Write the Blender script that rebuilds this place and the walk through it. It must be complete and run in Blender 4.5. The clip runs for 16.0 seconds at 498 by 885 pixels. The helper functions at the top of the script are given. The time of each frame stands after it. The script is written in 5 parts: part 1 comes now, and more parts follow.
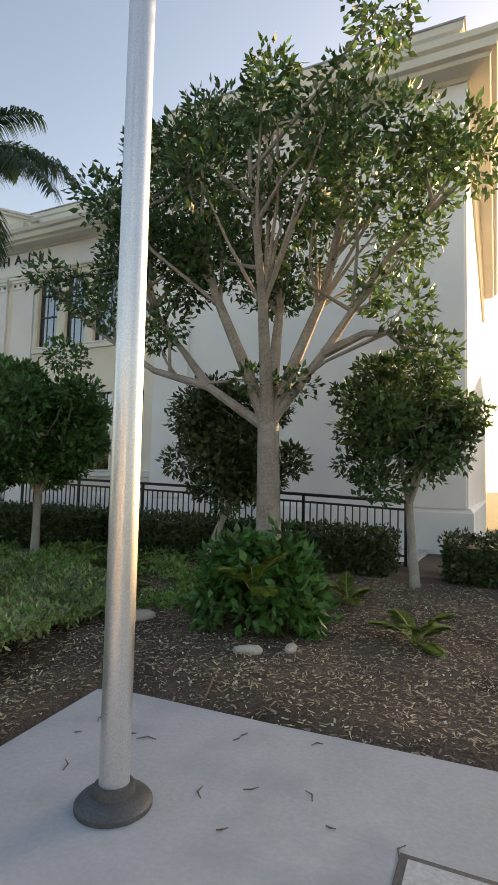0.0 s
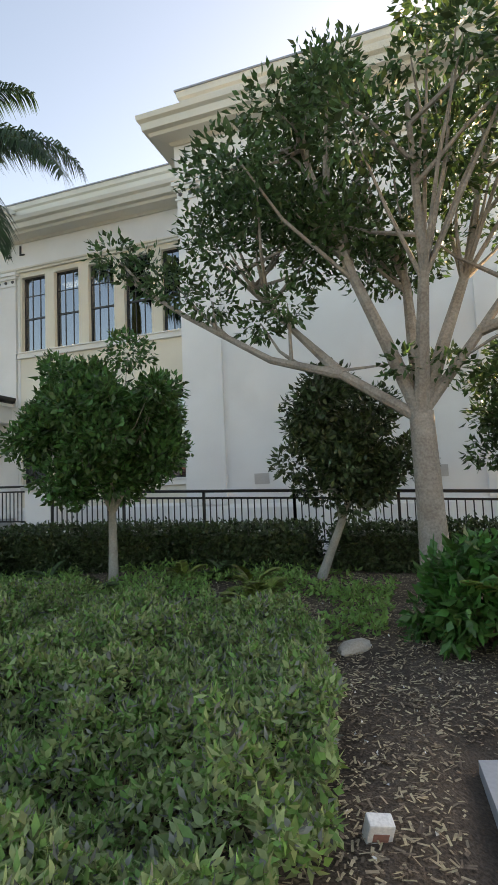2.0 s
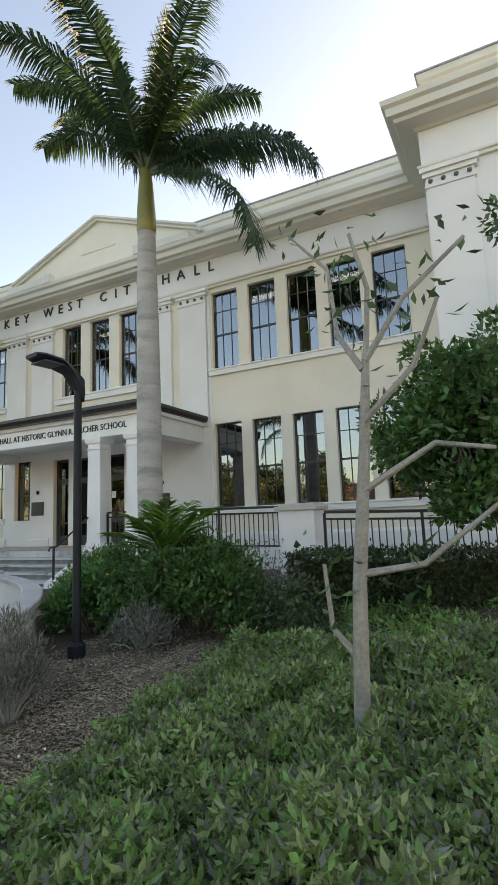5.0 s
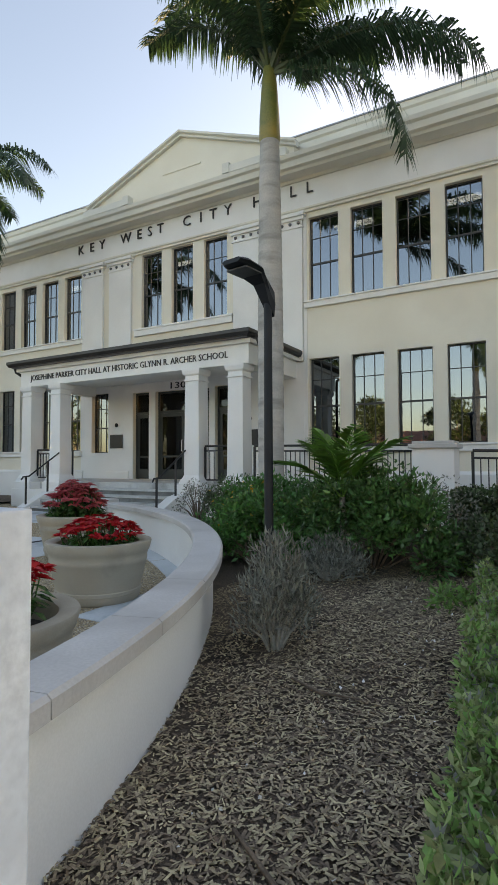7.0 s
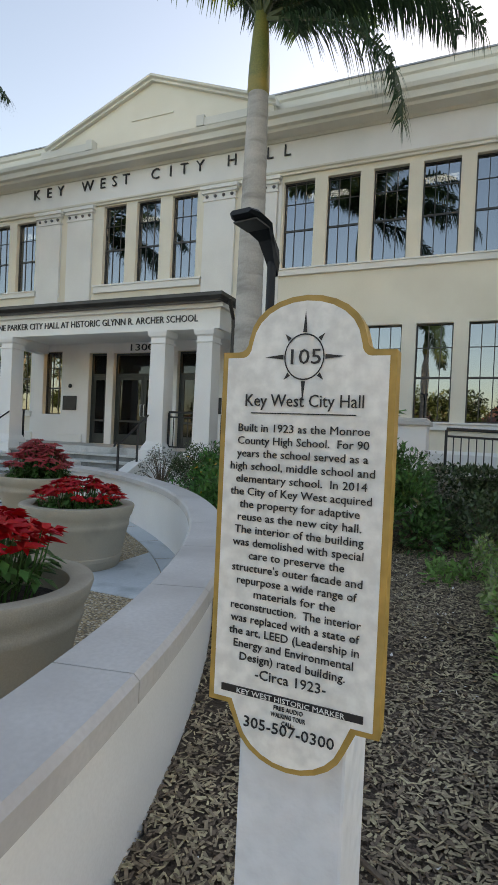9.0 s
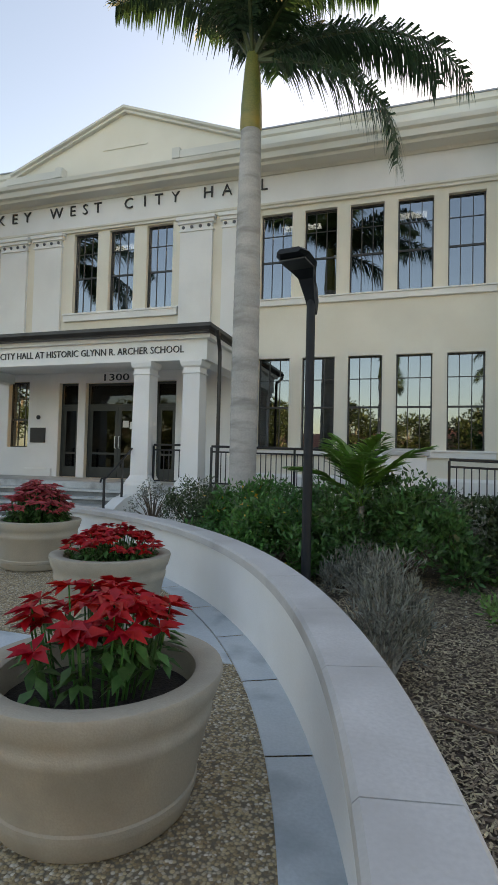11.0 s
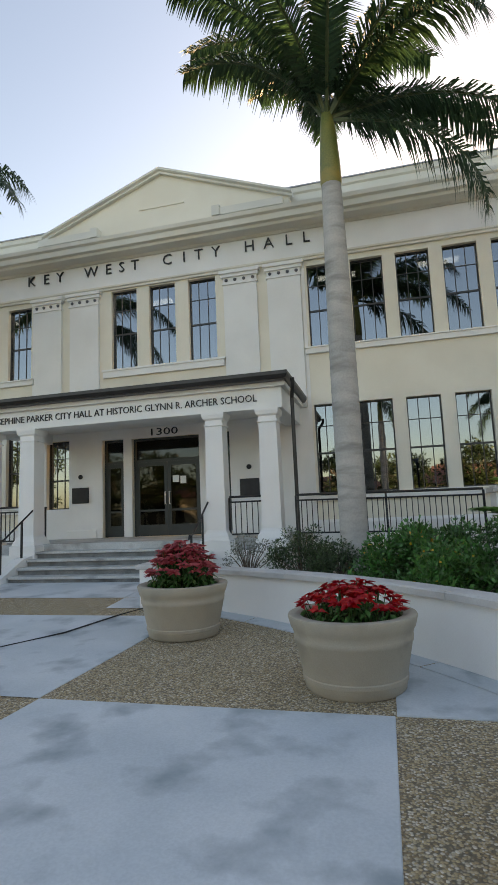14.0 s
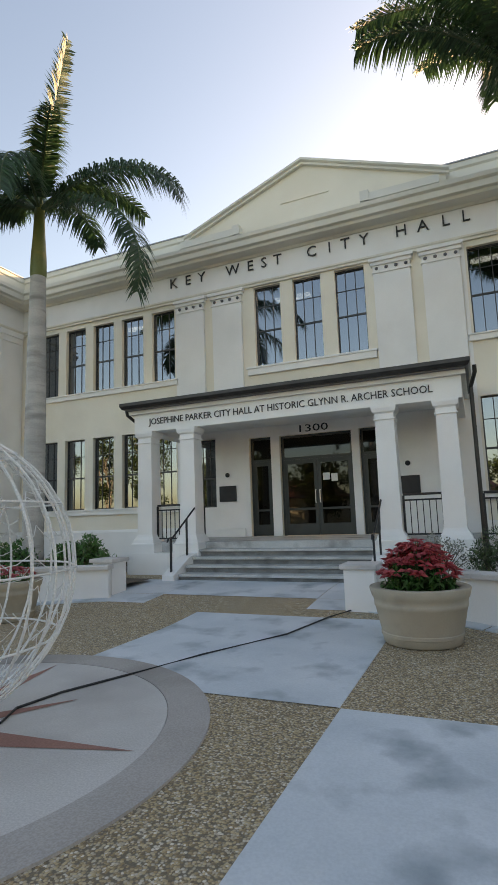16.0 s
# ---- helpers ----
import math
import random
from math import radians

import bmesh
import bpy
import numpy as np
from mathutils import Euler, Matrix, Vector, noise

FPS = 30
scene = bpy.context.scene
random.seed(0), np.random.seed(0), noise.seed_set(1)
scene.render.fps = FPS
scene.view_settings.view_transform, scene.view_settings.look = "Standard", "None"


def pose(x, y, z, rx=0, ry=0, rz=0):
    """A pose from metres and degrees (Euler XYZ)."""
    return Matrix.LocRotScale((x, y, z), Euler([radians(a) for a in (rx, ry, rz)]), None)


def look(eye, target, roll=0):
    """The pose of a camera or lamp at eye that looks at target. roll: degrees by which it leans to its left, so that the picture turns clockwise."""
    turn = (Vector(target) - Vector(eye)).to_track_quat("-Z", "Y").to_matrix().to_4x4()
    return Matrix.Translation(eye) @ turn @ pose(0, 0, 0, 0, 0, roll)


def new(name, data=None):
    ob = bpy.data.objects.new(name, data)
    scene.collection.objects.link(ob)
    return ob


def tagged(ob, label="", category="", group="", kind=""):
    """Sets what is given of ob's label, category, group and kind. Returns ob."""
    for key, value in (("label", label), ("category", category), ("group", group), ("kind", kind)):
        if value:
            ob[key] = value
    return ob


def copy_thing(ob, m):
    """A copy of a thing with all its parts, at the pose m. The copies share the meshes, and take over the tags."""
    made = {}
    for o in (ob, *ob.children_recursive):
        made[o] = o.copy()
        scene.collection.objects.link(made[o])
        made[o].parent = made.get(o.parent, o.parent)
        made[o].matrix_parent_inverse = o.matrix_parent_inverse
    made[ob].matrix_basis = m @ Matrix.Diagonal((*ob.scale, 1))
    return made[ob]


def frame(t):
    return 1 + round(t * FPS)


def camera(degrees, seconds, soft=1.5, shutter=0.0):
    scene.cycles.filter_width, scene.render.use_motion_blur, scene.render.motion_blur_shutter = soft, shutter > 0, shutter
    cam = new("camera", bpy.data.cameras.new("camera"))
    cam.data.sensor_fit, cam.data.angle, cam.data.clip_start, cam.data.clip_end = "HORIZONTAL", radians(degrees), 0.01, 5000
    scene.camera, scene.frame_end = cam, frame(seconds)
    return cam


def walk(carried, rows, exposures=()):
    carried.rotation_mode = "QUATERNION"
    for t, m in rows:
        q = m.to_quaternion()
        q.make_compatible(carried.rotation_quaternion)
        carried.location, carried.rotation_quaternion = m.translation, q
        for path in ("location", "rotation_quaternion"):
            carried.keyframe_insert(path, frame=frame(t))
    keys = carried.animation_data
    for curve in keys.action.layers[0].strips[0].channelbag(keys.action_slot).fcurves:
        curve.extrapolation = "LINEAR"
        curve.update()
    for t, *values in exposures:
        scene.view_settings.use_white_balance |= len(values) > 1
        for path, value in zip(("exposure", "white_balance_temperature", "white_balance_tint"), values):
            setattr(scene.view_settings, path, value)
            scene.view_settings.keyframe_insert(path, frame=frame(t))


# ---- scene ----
cam = camera(50.2, 16.0)
PATH = [
    (0, (-0.135, 0.183, 1.629), (-0.977, 1.99, 1.79), 1.5),
    (0.5, (-0.698, 0.185, 1.677), (-1.451, 2.028, 1.864), 1.7),
    (1, (-1.278, 0.175, 1.69), (-1.859, 2.077, 1.9), -0.0),
    (1.5, (-1.869, 0.143, 1.677), (-2.434, 2.055, 1.83), -1.9),
    (2, (-2.538, 0.107, 1.664), (-3.18, 1.993, 1.829), -2.4),
    (2.5, (-3.258, 0.087, 1.666), (-4.025, 1.922, 1.879), -1.9),
    (3, (-3.948, 0.084, 1.668), (-4.747, 1.904, 1.893), -1.1),
    (3.5, (-4.639, 0.052, 1.669), (-5.478, 1.848, 1.939), -1.3),
    (4, (-5.254, 0.015, 1.669), (-6.114, 1.793, 1.984), -1.7),
    (6.5, (-8.235, -0.456, 1.544), (-9.186, 1.297, 1.689), -1.7),
    (7, (-8.53, -0.571, 1.509), (-9.51, 1.17, 1.588), -0.2),
    (7.5, (-8.708, -0.596, 1.488), (-9.717, 1.131, 1.487), 1.8),
    (8, (-8.811, -0.63, 1.448), (-9.789, 1.113, 1.392), 2.8),
    (8.5, (-8.96, -0.602, 1.425), (-9.839, 1.194, 1.376), 2.9),
    (11, (-10.113, -0.778, 1.576), (-10.717, 1.127, 1.652), 1.4),
    (11.5, (-10.463, -0.89, 1.594), (-10.994, 1.035, 1.703), 0.8),
    (12, (-10.723, -0.958, 1.598), (-11.193, 0.98, 1.741), 0.5),
    (12.5, (-11.122, -1.064, 1.58), (-11.576, 0.876, 1.747), 0.6),
    (13, (-11.712, -1.231, 1.614), (-12.138, 0.716, 1.783), -1.4),
    (13.5, (-12.195, -1.173, 1.597), (-12.632, 0.768, 1.799), -2.6),
    (14, (-12.628, -1.24, 1.61), (-13.107, 0.685, 1.866), -2.4),
    (14.5, (-13.127, -1.309, 1.675), (-13.746, 0.554, 2.058), -1.0),
    (15, (-13.606, -1.336, 1.649), (-14.321, 0.487, 2.056), -0.9),
    (15.5, (-14.137, -1.356, 1.632), (-14.885, 0.468, 1.97), -1.8),
    (16, (-14.586, -1.379, 1.622), (-15.363, 0.443, 1.893), -2.0),
]
walk(cam, [(t, look(eye, target, roll)) for t, eye, target, roll in PATH],
     exposures=[(t, e, 8760, 19) for t, e in ((0.0, 1.4), (1.2, 1.5), (2.5, 1.88), (4.0, 1.92), (6.5, 1.82), (8.5, 1.72), (11.0, 1.72), (13.5, 1.66), (16.0, 1.58))])

# ---- world, sun, exposure ----
world = bpy.data.worlds.new("world")
scene.world = world
world.use_nodes = True
SUN_EL, SUN_AZ = radians(13), radians(23)          # azimuth from +y towards +x
sky = world.node_tree.nodes.new("ShaderNodeTexSky")
sky.sky_type, sky.sun_disc, sky.sun_elevation, sky.sun_rotation = "NISHITA", False, SUN_EL, SUN_AZ
sky.air_density, sky.dust_density, sky.ozone_density = 1.0, 1.6, 1.5
world.node_tree.links.new(sky.outputs[0], world.node_tree.nodes["Background"].inputs[0])
world.node_tree.nodes["Background"].inputs[1].default_value = 0.15
sun = new("sun", bpy.data.lights.new("sun", "SUN"))
sun.data.energy, sun.data.angle, sun.data.color = 5.0, radians(0.6), (1.0, 0.72, 0.42)
sun.matrix_world = look((60 * math.sin(SUN_AZ), 60 * math.cos(SUN_AZ), 60 * math.tan(SUN_EL)), (0, 0, 0))

# ---- helpers for meshes ----
R = random.Random(7)
NR = np.random.default_rng(11)


def part(name, bm, mat, parent=None, label="", smooth=False):
    """Links a bmesh as one mesh object, under a thing when there is one."""
    me = bpy.data.meshes.new(name)
    bmesh.ops.recalc_face_normals(bm, faces=bm.faces)
    bm.to_mesh(me)
    bm.free()
    if smooth:
        me.shade_smooth()
        me.set_sharp_from_angle(angle=radians(38))
    if mat:
        me.materials.append(mat)
    ob = new(name, me)
    if parent:
        ob.parent = parent
    if label:
        ob["label"] = label
    return ob


def share(name, me, m, parent):
    """Another object on a mesh that exists."""
    ob = new(name, me)
    ob.parent = parent
    ob.matrix_basis = m
    return ob


def thing(name, label, category, group="", kind="", at=(0, 0, 0)):
    ob = new(name)
    ob.location = at
    ob.empty_display_size = 0.1
    return tagged(ob, label, category, group, kind)


def box(bm, x0, x1, y0, y1, z0, z1, bev=0.0):
    vs = [bm.verts.new((x, y, z)) for z in (z0, z1) for x, y in ((x0, y0), (x1, y0), (x1, y1), (x0, y1))]
    fs = [bm.faces.new([vs[i] for i in f]) for f in ((3, 2, 1, 0), (4, 5, 6, 7), (0, 1, 5, 4), (1, 2, 6, 5), (2, 3, 7, 6), (3, 0, 4, 7))]
    if bev:
        bmesh.ops.bevel(bm, geom=list({e for f in fs for e in f.edges}), offset=bev, segments=2, affect="EDGES", profile=0.6)
    return bm


def boxes(*rows, bev=0.0):
    bm = bmesh.new()
    for r in rows:
        b2 = bmesh.new()
        box(b2, *r, bev=bev)
        me = bpy.data.meshes.new("tmp")
        b2.to_mesh(me)
        b2.free()
        bm.from_mesh(me)
        bpy.data.meshes.remove(me)
    return bm


def lathe(profile, n=32, bm=None, c=(0, 0, 0), close=True):
    bm = bm or bmesh.new()
    rings = []
    for r, z in profile:
        rings.append([bm.verts.new((c[0] + r * math.cos(2 * math.pi * i / n), c[1] + r * math.sin(2 * math.pi * i / n), c[2] + z)) for i in range(n)])
    for a, b in zip(rings, rings[1:]):
        for i in range(n):
            bm.faces.new((a[i], a[(i + 1) % n], b[(i + 1) % n], b[i]))
    if close:
        bm.faces.new(rings[0][::-1])
        bm.faces.new(rings[-1])
    return bm


def tube(bm, pts, radii, n=7):
    """A tapered limb through points."""
    pts = [Vector(p) for p in pts]
    prev = None
    for i, p in enumerate(pts):
        d = (pts[min(i + 1, len(pts) - 1)] - pts[max(i - 1, 0)]).normalized()
        u = d.cross(Vector((0.31, 0.95, 0.02)))
        if u.length < 0.1:
            u = d.cross(Vector((1, 0, 0)))
        u.normalize()
        w = d.cross(u)
        ring = [bm.verts.new(p + radii[i] * (math.cos(2 * math.pi * k / n) * u + math.sin(2 * math.pi * k / n) * w)) for k in range(n)]
        if prev:
            for k in range(n):
                bm.faces.new((prev[k], prev[(k + 1) % n], ring[(k + 1) % n], ring[k]))
        else:
            bm.faces.new(ring[::-1])
        prev = ring
    bm.faces.new(prev)
    return bm


def sweep(path, profile, bm=None, closed=True):
    """Sweeps a profile of (outward, z) along a plan path with mitred corners; outward is to the right of travel."""
    bm = bm or bmesh.new()
    P = [Vector(p) for p in path]
    rings = []
    for i, p in enumerate(P):
        d0 = (P[i] - P[i - 1]).normalized() if i else (P[1] - P[0]).normalized()
        d1 = (P[i + 1] - P[i]).normalized() if i + 1 < len(P) else d0
        n0, n1 = Vector((d0.y, -d0.x)), Vector((d1.y, -d1.x))
        m = (n0 + n1) / (1 + n0.dot(n1))
        rings.append([bm.verts.new((p.x + m.x * o, p.y + m.y * o, z)) for o, z in profile])
    k = len(profile)
    for a, b in zip(rings, rings[1:]):
        for i in range(k if closed else k - 1):
            bm.faces.new((a[i], a[(i + 1) % k], b[(i + 1) % k], b[i]))
    if closed:
        bm.faces.new(rings[0][::-1])
        bm.faces.new(rings[-1])
    return bm


def pierced(x0, x1, z0, z1, y, thick, holes):
    """A wall in the plane y with openings (x0, x1, z0, z1) that go through it."""
    bm = bmesh.new()
    xs = sorted({x0, x1, *[v for h in holes for v in h[:2]]})
    zs = sorted({z0, z1, *[v for h in holes for v in h[2:]]})
    solid = {}
    for i in range(len(xs) - 1):
        for j in range(len(zs) - 1):
            cx, cz = (xs[i] + xs[i + 1]) / 2, (zs[j] + zs[j + 1]) / 2
            solid[i, j] = not any(h[0] < cx < h[1] and h[2] < cz < h[3] for h in holes)

    def quad(*ps):
        bm.faces.new([bm.verts.new(p) for p in ps])
    for (i, j), s in solid.items():
        if not s:
            continue
        a, b, c, d = xs[i], xs[i + 1], zs[j], zs[j + 1]
        quad((a, y, c), (b, y, c), (b, y, d), (a, y, d))
        quad((b, y + thick, c), (a, y + thick, c), (a, y + thick, d), (b, y + thick, d))
        if not solid.get((i - 1, j)):
            quad((a, y + thick, c), (a, y, c), (a, y, d), (a, y + thick, d))
        if not solid.get((i + 1, j)):
            quad((b, y, c), (b, y + thick, c), (b, y + thick, d), (b, y, d))
        if not solid.get((i, j - 1)):
            quad((a, y + thick, c), (b, y + thick, c), (b, y, c), (a, y, c))
        if not solid.get((i, j + 1)):
            quad((a, y, d), (b, y, d), (b, y + thick, d), (a, y + thick, d))
    bmesh.ops.remove_doubles(bm, verts=bm.verts, dist=0.0005)
    return bm


def arc_block(r0, r1, z0, z1, a0, a1, n, c=(-18.85, -1.21), bm=None, bev=0.0):
    bm = bm or bmesh.new()
    prof = [(r0, z0), (r1, z0), (r1, z1 - bev), (r1 - bev, z1), (r0 + bev, z1), (r0, z1 - bev)] if bev else [(r0, z0), (r1, z0), (r1, z1), (r0, z1)]
    k = len(prof)
    rings = []
    for i in range(n + 1):
        a = radians(a0 + (a1 - a0) * i / n)
        rings.append([bm.verts.new((c[0] + r * math.cos(a), c[1] + r * math.sin(a), z)) for r, z in prof])
    for p, q in zip(rings, rings[1:]):
        for i in range(k):
            bm.faces.new((p[i], p[(i + 1) % k], q[(i + 1) % k], q[i]))
    bm.faces.new(rings[0][::-1])
    bm.faces.new(rings[-1])
    return bm


def quads(name, V, mat, parent=None, label=""):
    """One mesh of loose quads; V has the shape (n, 4, 3)."""
    V = np.asarray(V, dtype=np.float32)
    n = len(V)
    me = bpy.data.meshes.new(name)
    me.vertices.add(4 * n)
    me.vertices.foreach_set("co", V.reshape(-1))
    me.loops.add(4 * n)
    me.loops.foreach_set("vertex_index", np.arange(4 * n, dtype=np.int32))
    me.polygons.add(n)
    me.polygons.foreach_set("loop_start", np.arange(0, 4 * n, 4, dtype=np.int32))
    me.update(calc_edges=True)
    me.materials.append(mat)
    ob = new(name, me)
    if parent:
        ob.parent = parent
    if label:
        ob["label"] = label
    return ob


def unit(v):
    return v / np.maximum(np.linalg.norm(v, axis=-1, keepdims=True), 1e-6)


def leaves(P, length, width, up=0.3, outward=None, spread=1.0, fold=0.25, vary=0.35, flat=1.0):
    """Leaf quads at the points P: a diamond each, bent along its midrib, turned at random."""
    n = len(P)
    d = NR.normal(size=(n, 3)) * spread + np.array((0, 0, up))
    if outward is not None:
        d += outward
    d = unit(d)
    s = unit(np.cross(d, NR.normal(size=(n, 3)) * 0.6 + np.array((0, 0, flat))))
    nrm = np.cross(d, s)
    L = (length * (1 + vary * NR.uniform(-1, 1, n)))[:, None]
    W = (width * (1 + vary * NR.uniform(-1, 1, n)))[:, None]
    a = P
    b = P + d * L * 0.45 + s * W * 0.5 + nrm * W * fold
    c = P + d * L
    e = P + d * L * 0.45 - s * W * 0.5 + nrm * W * fold
    return np.stack([a, b, c, e], 1)


def clump(c, r, n, flat=1.0):
    """Points inside a clump, thicker towards its skin."""
    d = unit(NR.normal(size=(n, 3)))
    return np.array(c) + d * (np.array((r, r, r * flat)) * NR.uniform(0.25, 1, n)[:, None] ** 0.6), d


def lettering(name, text, size, mat, m, parent=None, depth=0.02, spacing=1.0, align="CENTER", label="", width=None, xs=1.0, thin=0.0):
    cu = bpy.data.curves.new(name, "FONT")
    cu.body, cu.size, cu.extrude, cu.space_character, cu.align_x = text, size, depth / 2, spacing, align
    cu.resolution_u, cu.offset = 2, -thin
    tmp = bpy.data.objects.new(name, cu)
    scene.collection.objects.link(tmp)
    bpy.context.view_layer.update()
    me = bpy.data.meshes.new_from_object(tmp.evaluated_get(bpy.context.evaluated_depsgraph_get()))
    bpy.data.objects.remove(tmp)
    me.name = name
    me.materials.clear()
    me.materials.append(mat)
    k = xs
    if width:
        co = [v.co.x for v in me.vertices]
        k = width / (max(co) - min(co))
    for v in me.vertices:
        v.co.x *= k
    ob = new(name, me)
    if parent:
        ob.parent = parent
    ob.matrix_basis = m
    if label:
        ob["label"] = label
    return ob


def apart(ob):
    """Splits lettering into one mesh a letter, under an Empty."""
    bm = bmesh.new()
    bm.from_mesh(ob.data)
    left, root = set(bm.verts), new(ob.name + "_set")
    groups = []
    while left:
        todo, seen = [left.pop()], set()
        while todo:
            v = todo.pop()
            seen.add(v)
            for e in v.link_edges:
                w = e.other_vert(v)
                if w in left:
                    left.discard(w)
                    todo.append(w)
        groups.append(seen)
    groups.sort(key=lambda g: min(v.co.x for v in g))
    merged = []
    for g in groups:
        a, b = min(v.co.x for v in g), max(v.co.x for v in g)
        if merged and a < merged[-1][1] - 0.3 * (b - a):
            merged[-1][0].update(g)
            merged[-1][1] = max(b, merged[-1][1])
        else:
            merged.append([set(g), b])
    root.matrix_basis = ob.matrix_basis
    for g, _ in merged:
        b2 = bm.copy()
        idx = {v.index for v in g}
        bmesh.ops.delete(b2, geom=[v for v in b2.verts if v.index not in idx], context="VERTS")
        part("letter", b2, ob.data.materials[0], root)
    bm.free()
    bpy.data.objects.remove(ob)
    return root


# ---- materials ----
def material(name, c1, c2, scale=6.0, rough=0.6, fine=60.0, bump=0.15, metal=0.0, spec=0.5, stain=None, stain_scale=0.7, dist=0.01, rnd=0.0, mixfine=0.35):
    m = bpy.data.materials.new(name)
    m.use_nodes = True
    nt = m.node_tree
    N, L = nt.nodes, nt.links
    bs = N["Principled BSDF"]
    tc = N.new("ShaderNodeTexCoord")
    geo = N.new("ShaderNodeNewGeometry")

    def noise_tex(s, d=4):
        t = N.new("ShaderNodeTexNoise")
        t.inputs["Scale"].default_value, t.inputs["Detail"].default_value = s, d
        L.new(geo.outputs["Position"], t.inputs["Vector"])
        return t

    def mixc(fac, a, b, mode="MIX"):
        x = N.new("ShaderNodeMix")
        x.data_type, x.blend_type = "RGBA", mode
        for sock, v in ((x.inputs[0], fac), (x.inputs[6], a), (x.inputs[7], b)):
            if hasattr(v, "is_linked"):
                L.new(v, sock)
            else:
                sock.default_value = v if isinstance(v, float) else (*v, 1)
        return x.outputs[2]

    def ramp(src, lo, hi):
        r = N.new("ShaderNodeMapRange")
        r.inputs["From Min"].default_value, r.inputs["From Max"].default_value = lo, hi
        L.new(src, r.inputs["Value"])
        return r.outputs["Result"]
    big, small = noise_tex(scale), noise_tex(fine, 6)
    col = mixc(ramp(big.outputs[0], 0.35, 0.65), c1, c2)
    col = mixc(mixfine, col, mixc(ramp(small.outputs[0], 0.35, 0.65), tuple(v * 0.7 for v in c1), tuple(min(1, v * 1.2) for v in c2)))
    if stain:
        st = noise_tex(stain_scale, 8)
        col = mixc(ramp(st.outputs[0], 0.52, 0.72), col, stain)
    if rnd:
        hs = N.new("ShaderNodeHueSaturation")
        oi = N.new("ShaderNodeMapRange")
        L.new(geo.outputs["Random Per Island"], oi.inputs["Value"])
        oi.inputs["To Min"].default_value, oi.inputs["To Max"].default_value = 1 - rnd, 1 + rnd
        L.new(oi.outputs["Result"], hs.inputs["Value"])
        o2 = N.new("ShaderNodeMapRange")
        L.new(geo.outputs["Random Per Island"], o2.inputs["Value"])
        o2.inputs["To Min"].default_value, o2.inputs["To Max"].default_value = 0.5 - rnd * 0.025, 0.5 + rnd * 0.06
        L.new(o2.outputs["Result"], hs.inputs["Hue"])
        L.new(col, hs.inputs["Color"])
        col = hs.outputs["Color"]
    L.new(col, bs.inputs["Base Color"])
    bs.inputs["Roughness"].default_value = rough
    bs.inputs["Metallic"].default_value = metal
    bs.inputs["Specular IOR Level"].default_value = spec
    if bump:
        b = N.new("ShaderNodeBump")
        b.inputs["Strength"].default_value, b.inputs["Distance"].default_value = bump, dist
        L.new(small.outputs[0], b.inputs["Height"])
        L.new(b.outputs[0], bs.inputs["Normal"])
    return m


def leaf_material(name, c1, c2, rnd=0.45, rough=0.42, trans=0.18, scale=1.2):
    m = material(name, c1, c2, scale, rough, 25, 0, rnd=rnd)
    N, L = m.node_tree.nodes, m.node_tree.links
    bs, out = N["Principled BSDF"], N["Material Output"]
    tr, mx = N.new("ShaderNodeBsdfTranslucent"), N.new("ShaderNodeMixShader")
    L.new(bs.inputs["Base Color"].links[0].from_socket, tr.inputs["Color"])
    mx.inputs[0].default_value = trans
    L.new(bs.outputs[0], mx.inputs[1])
    L.new(tr.outputs[0], mx.inputs[2])
    L.new(mx.outputs[0], out.inputs["Surface"])
    return m


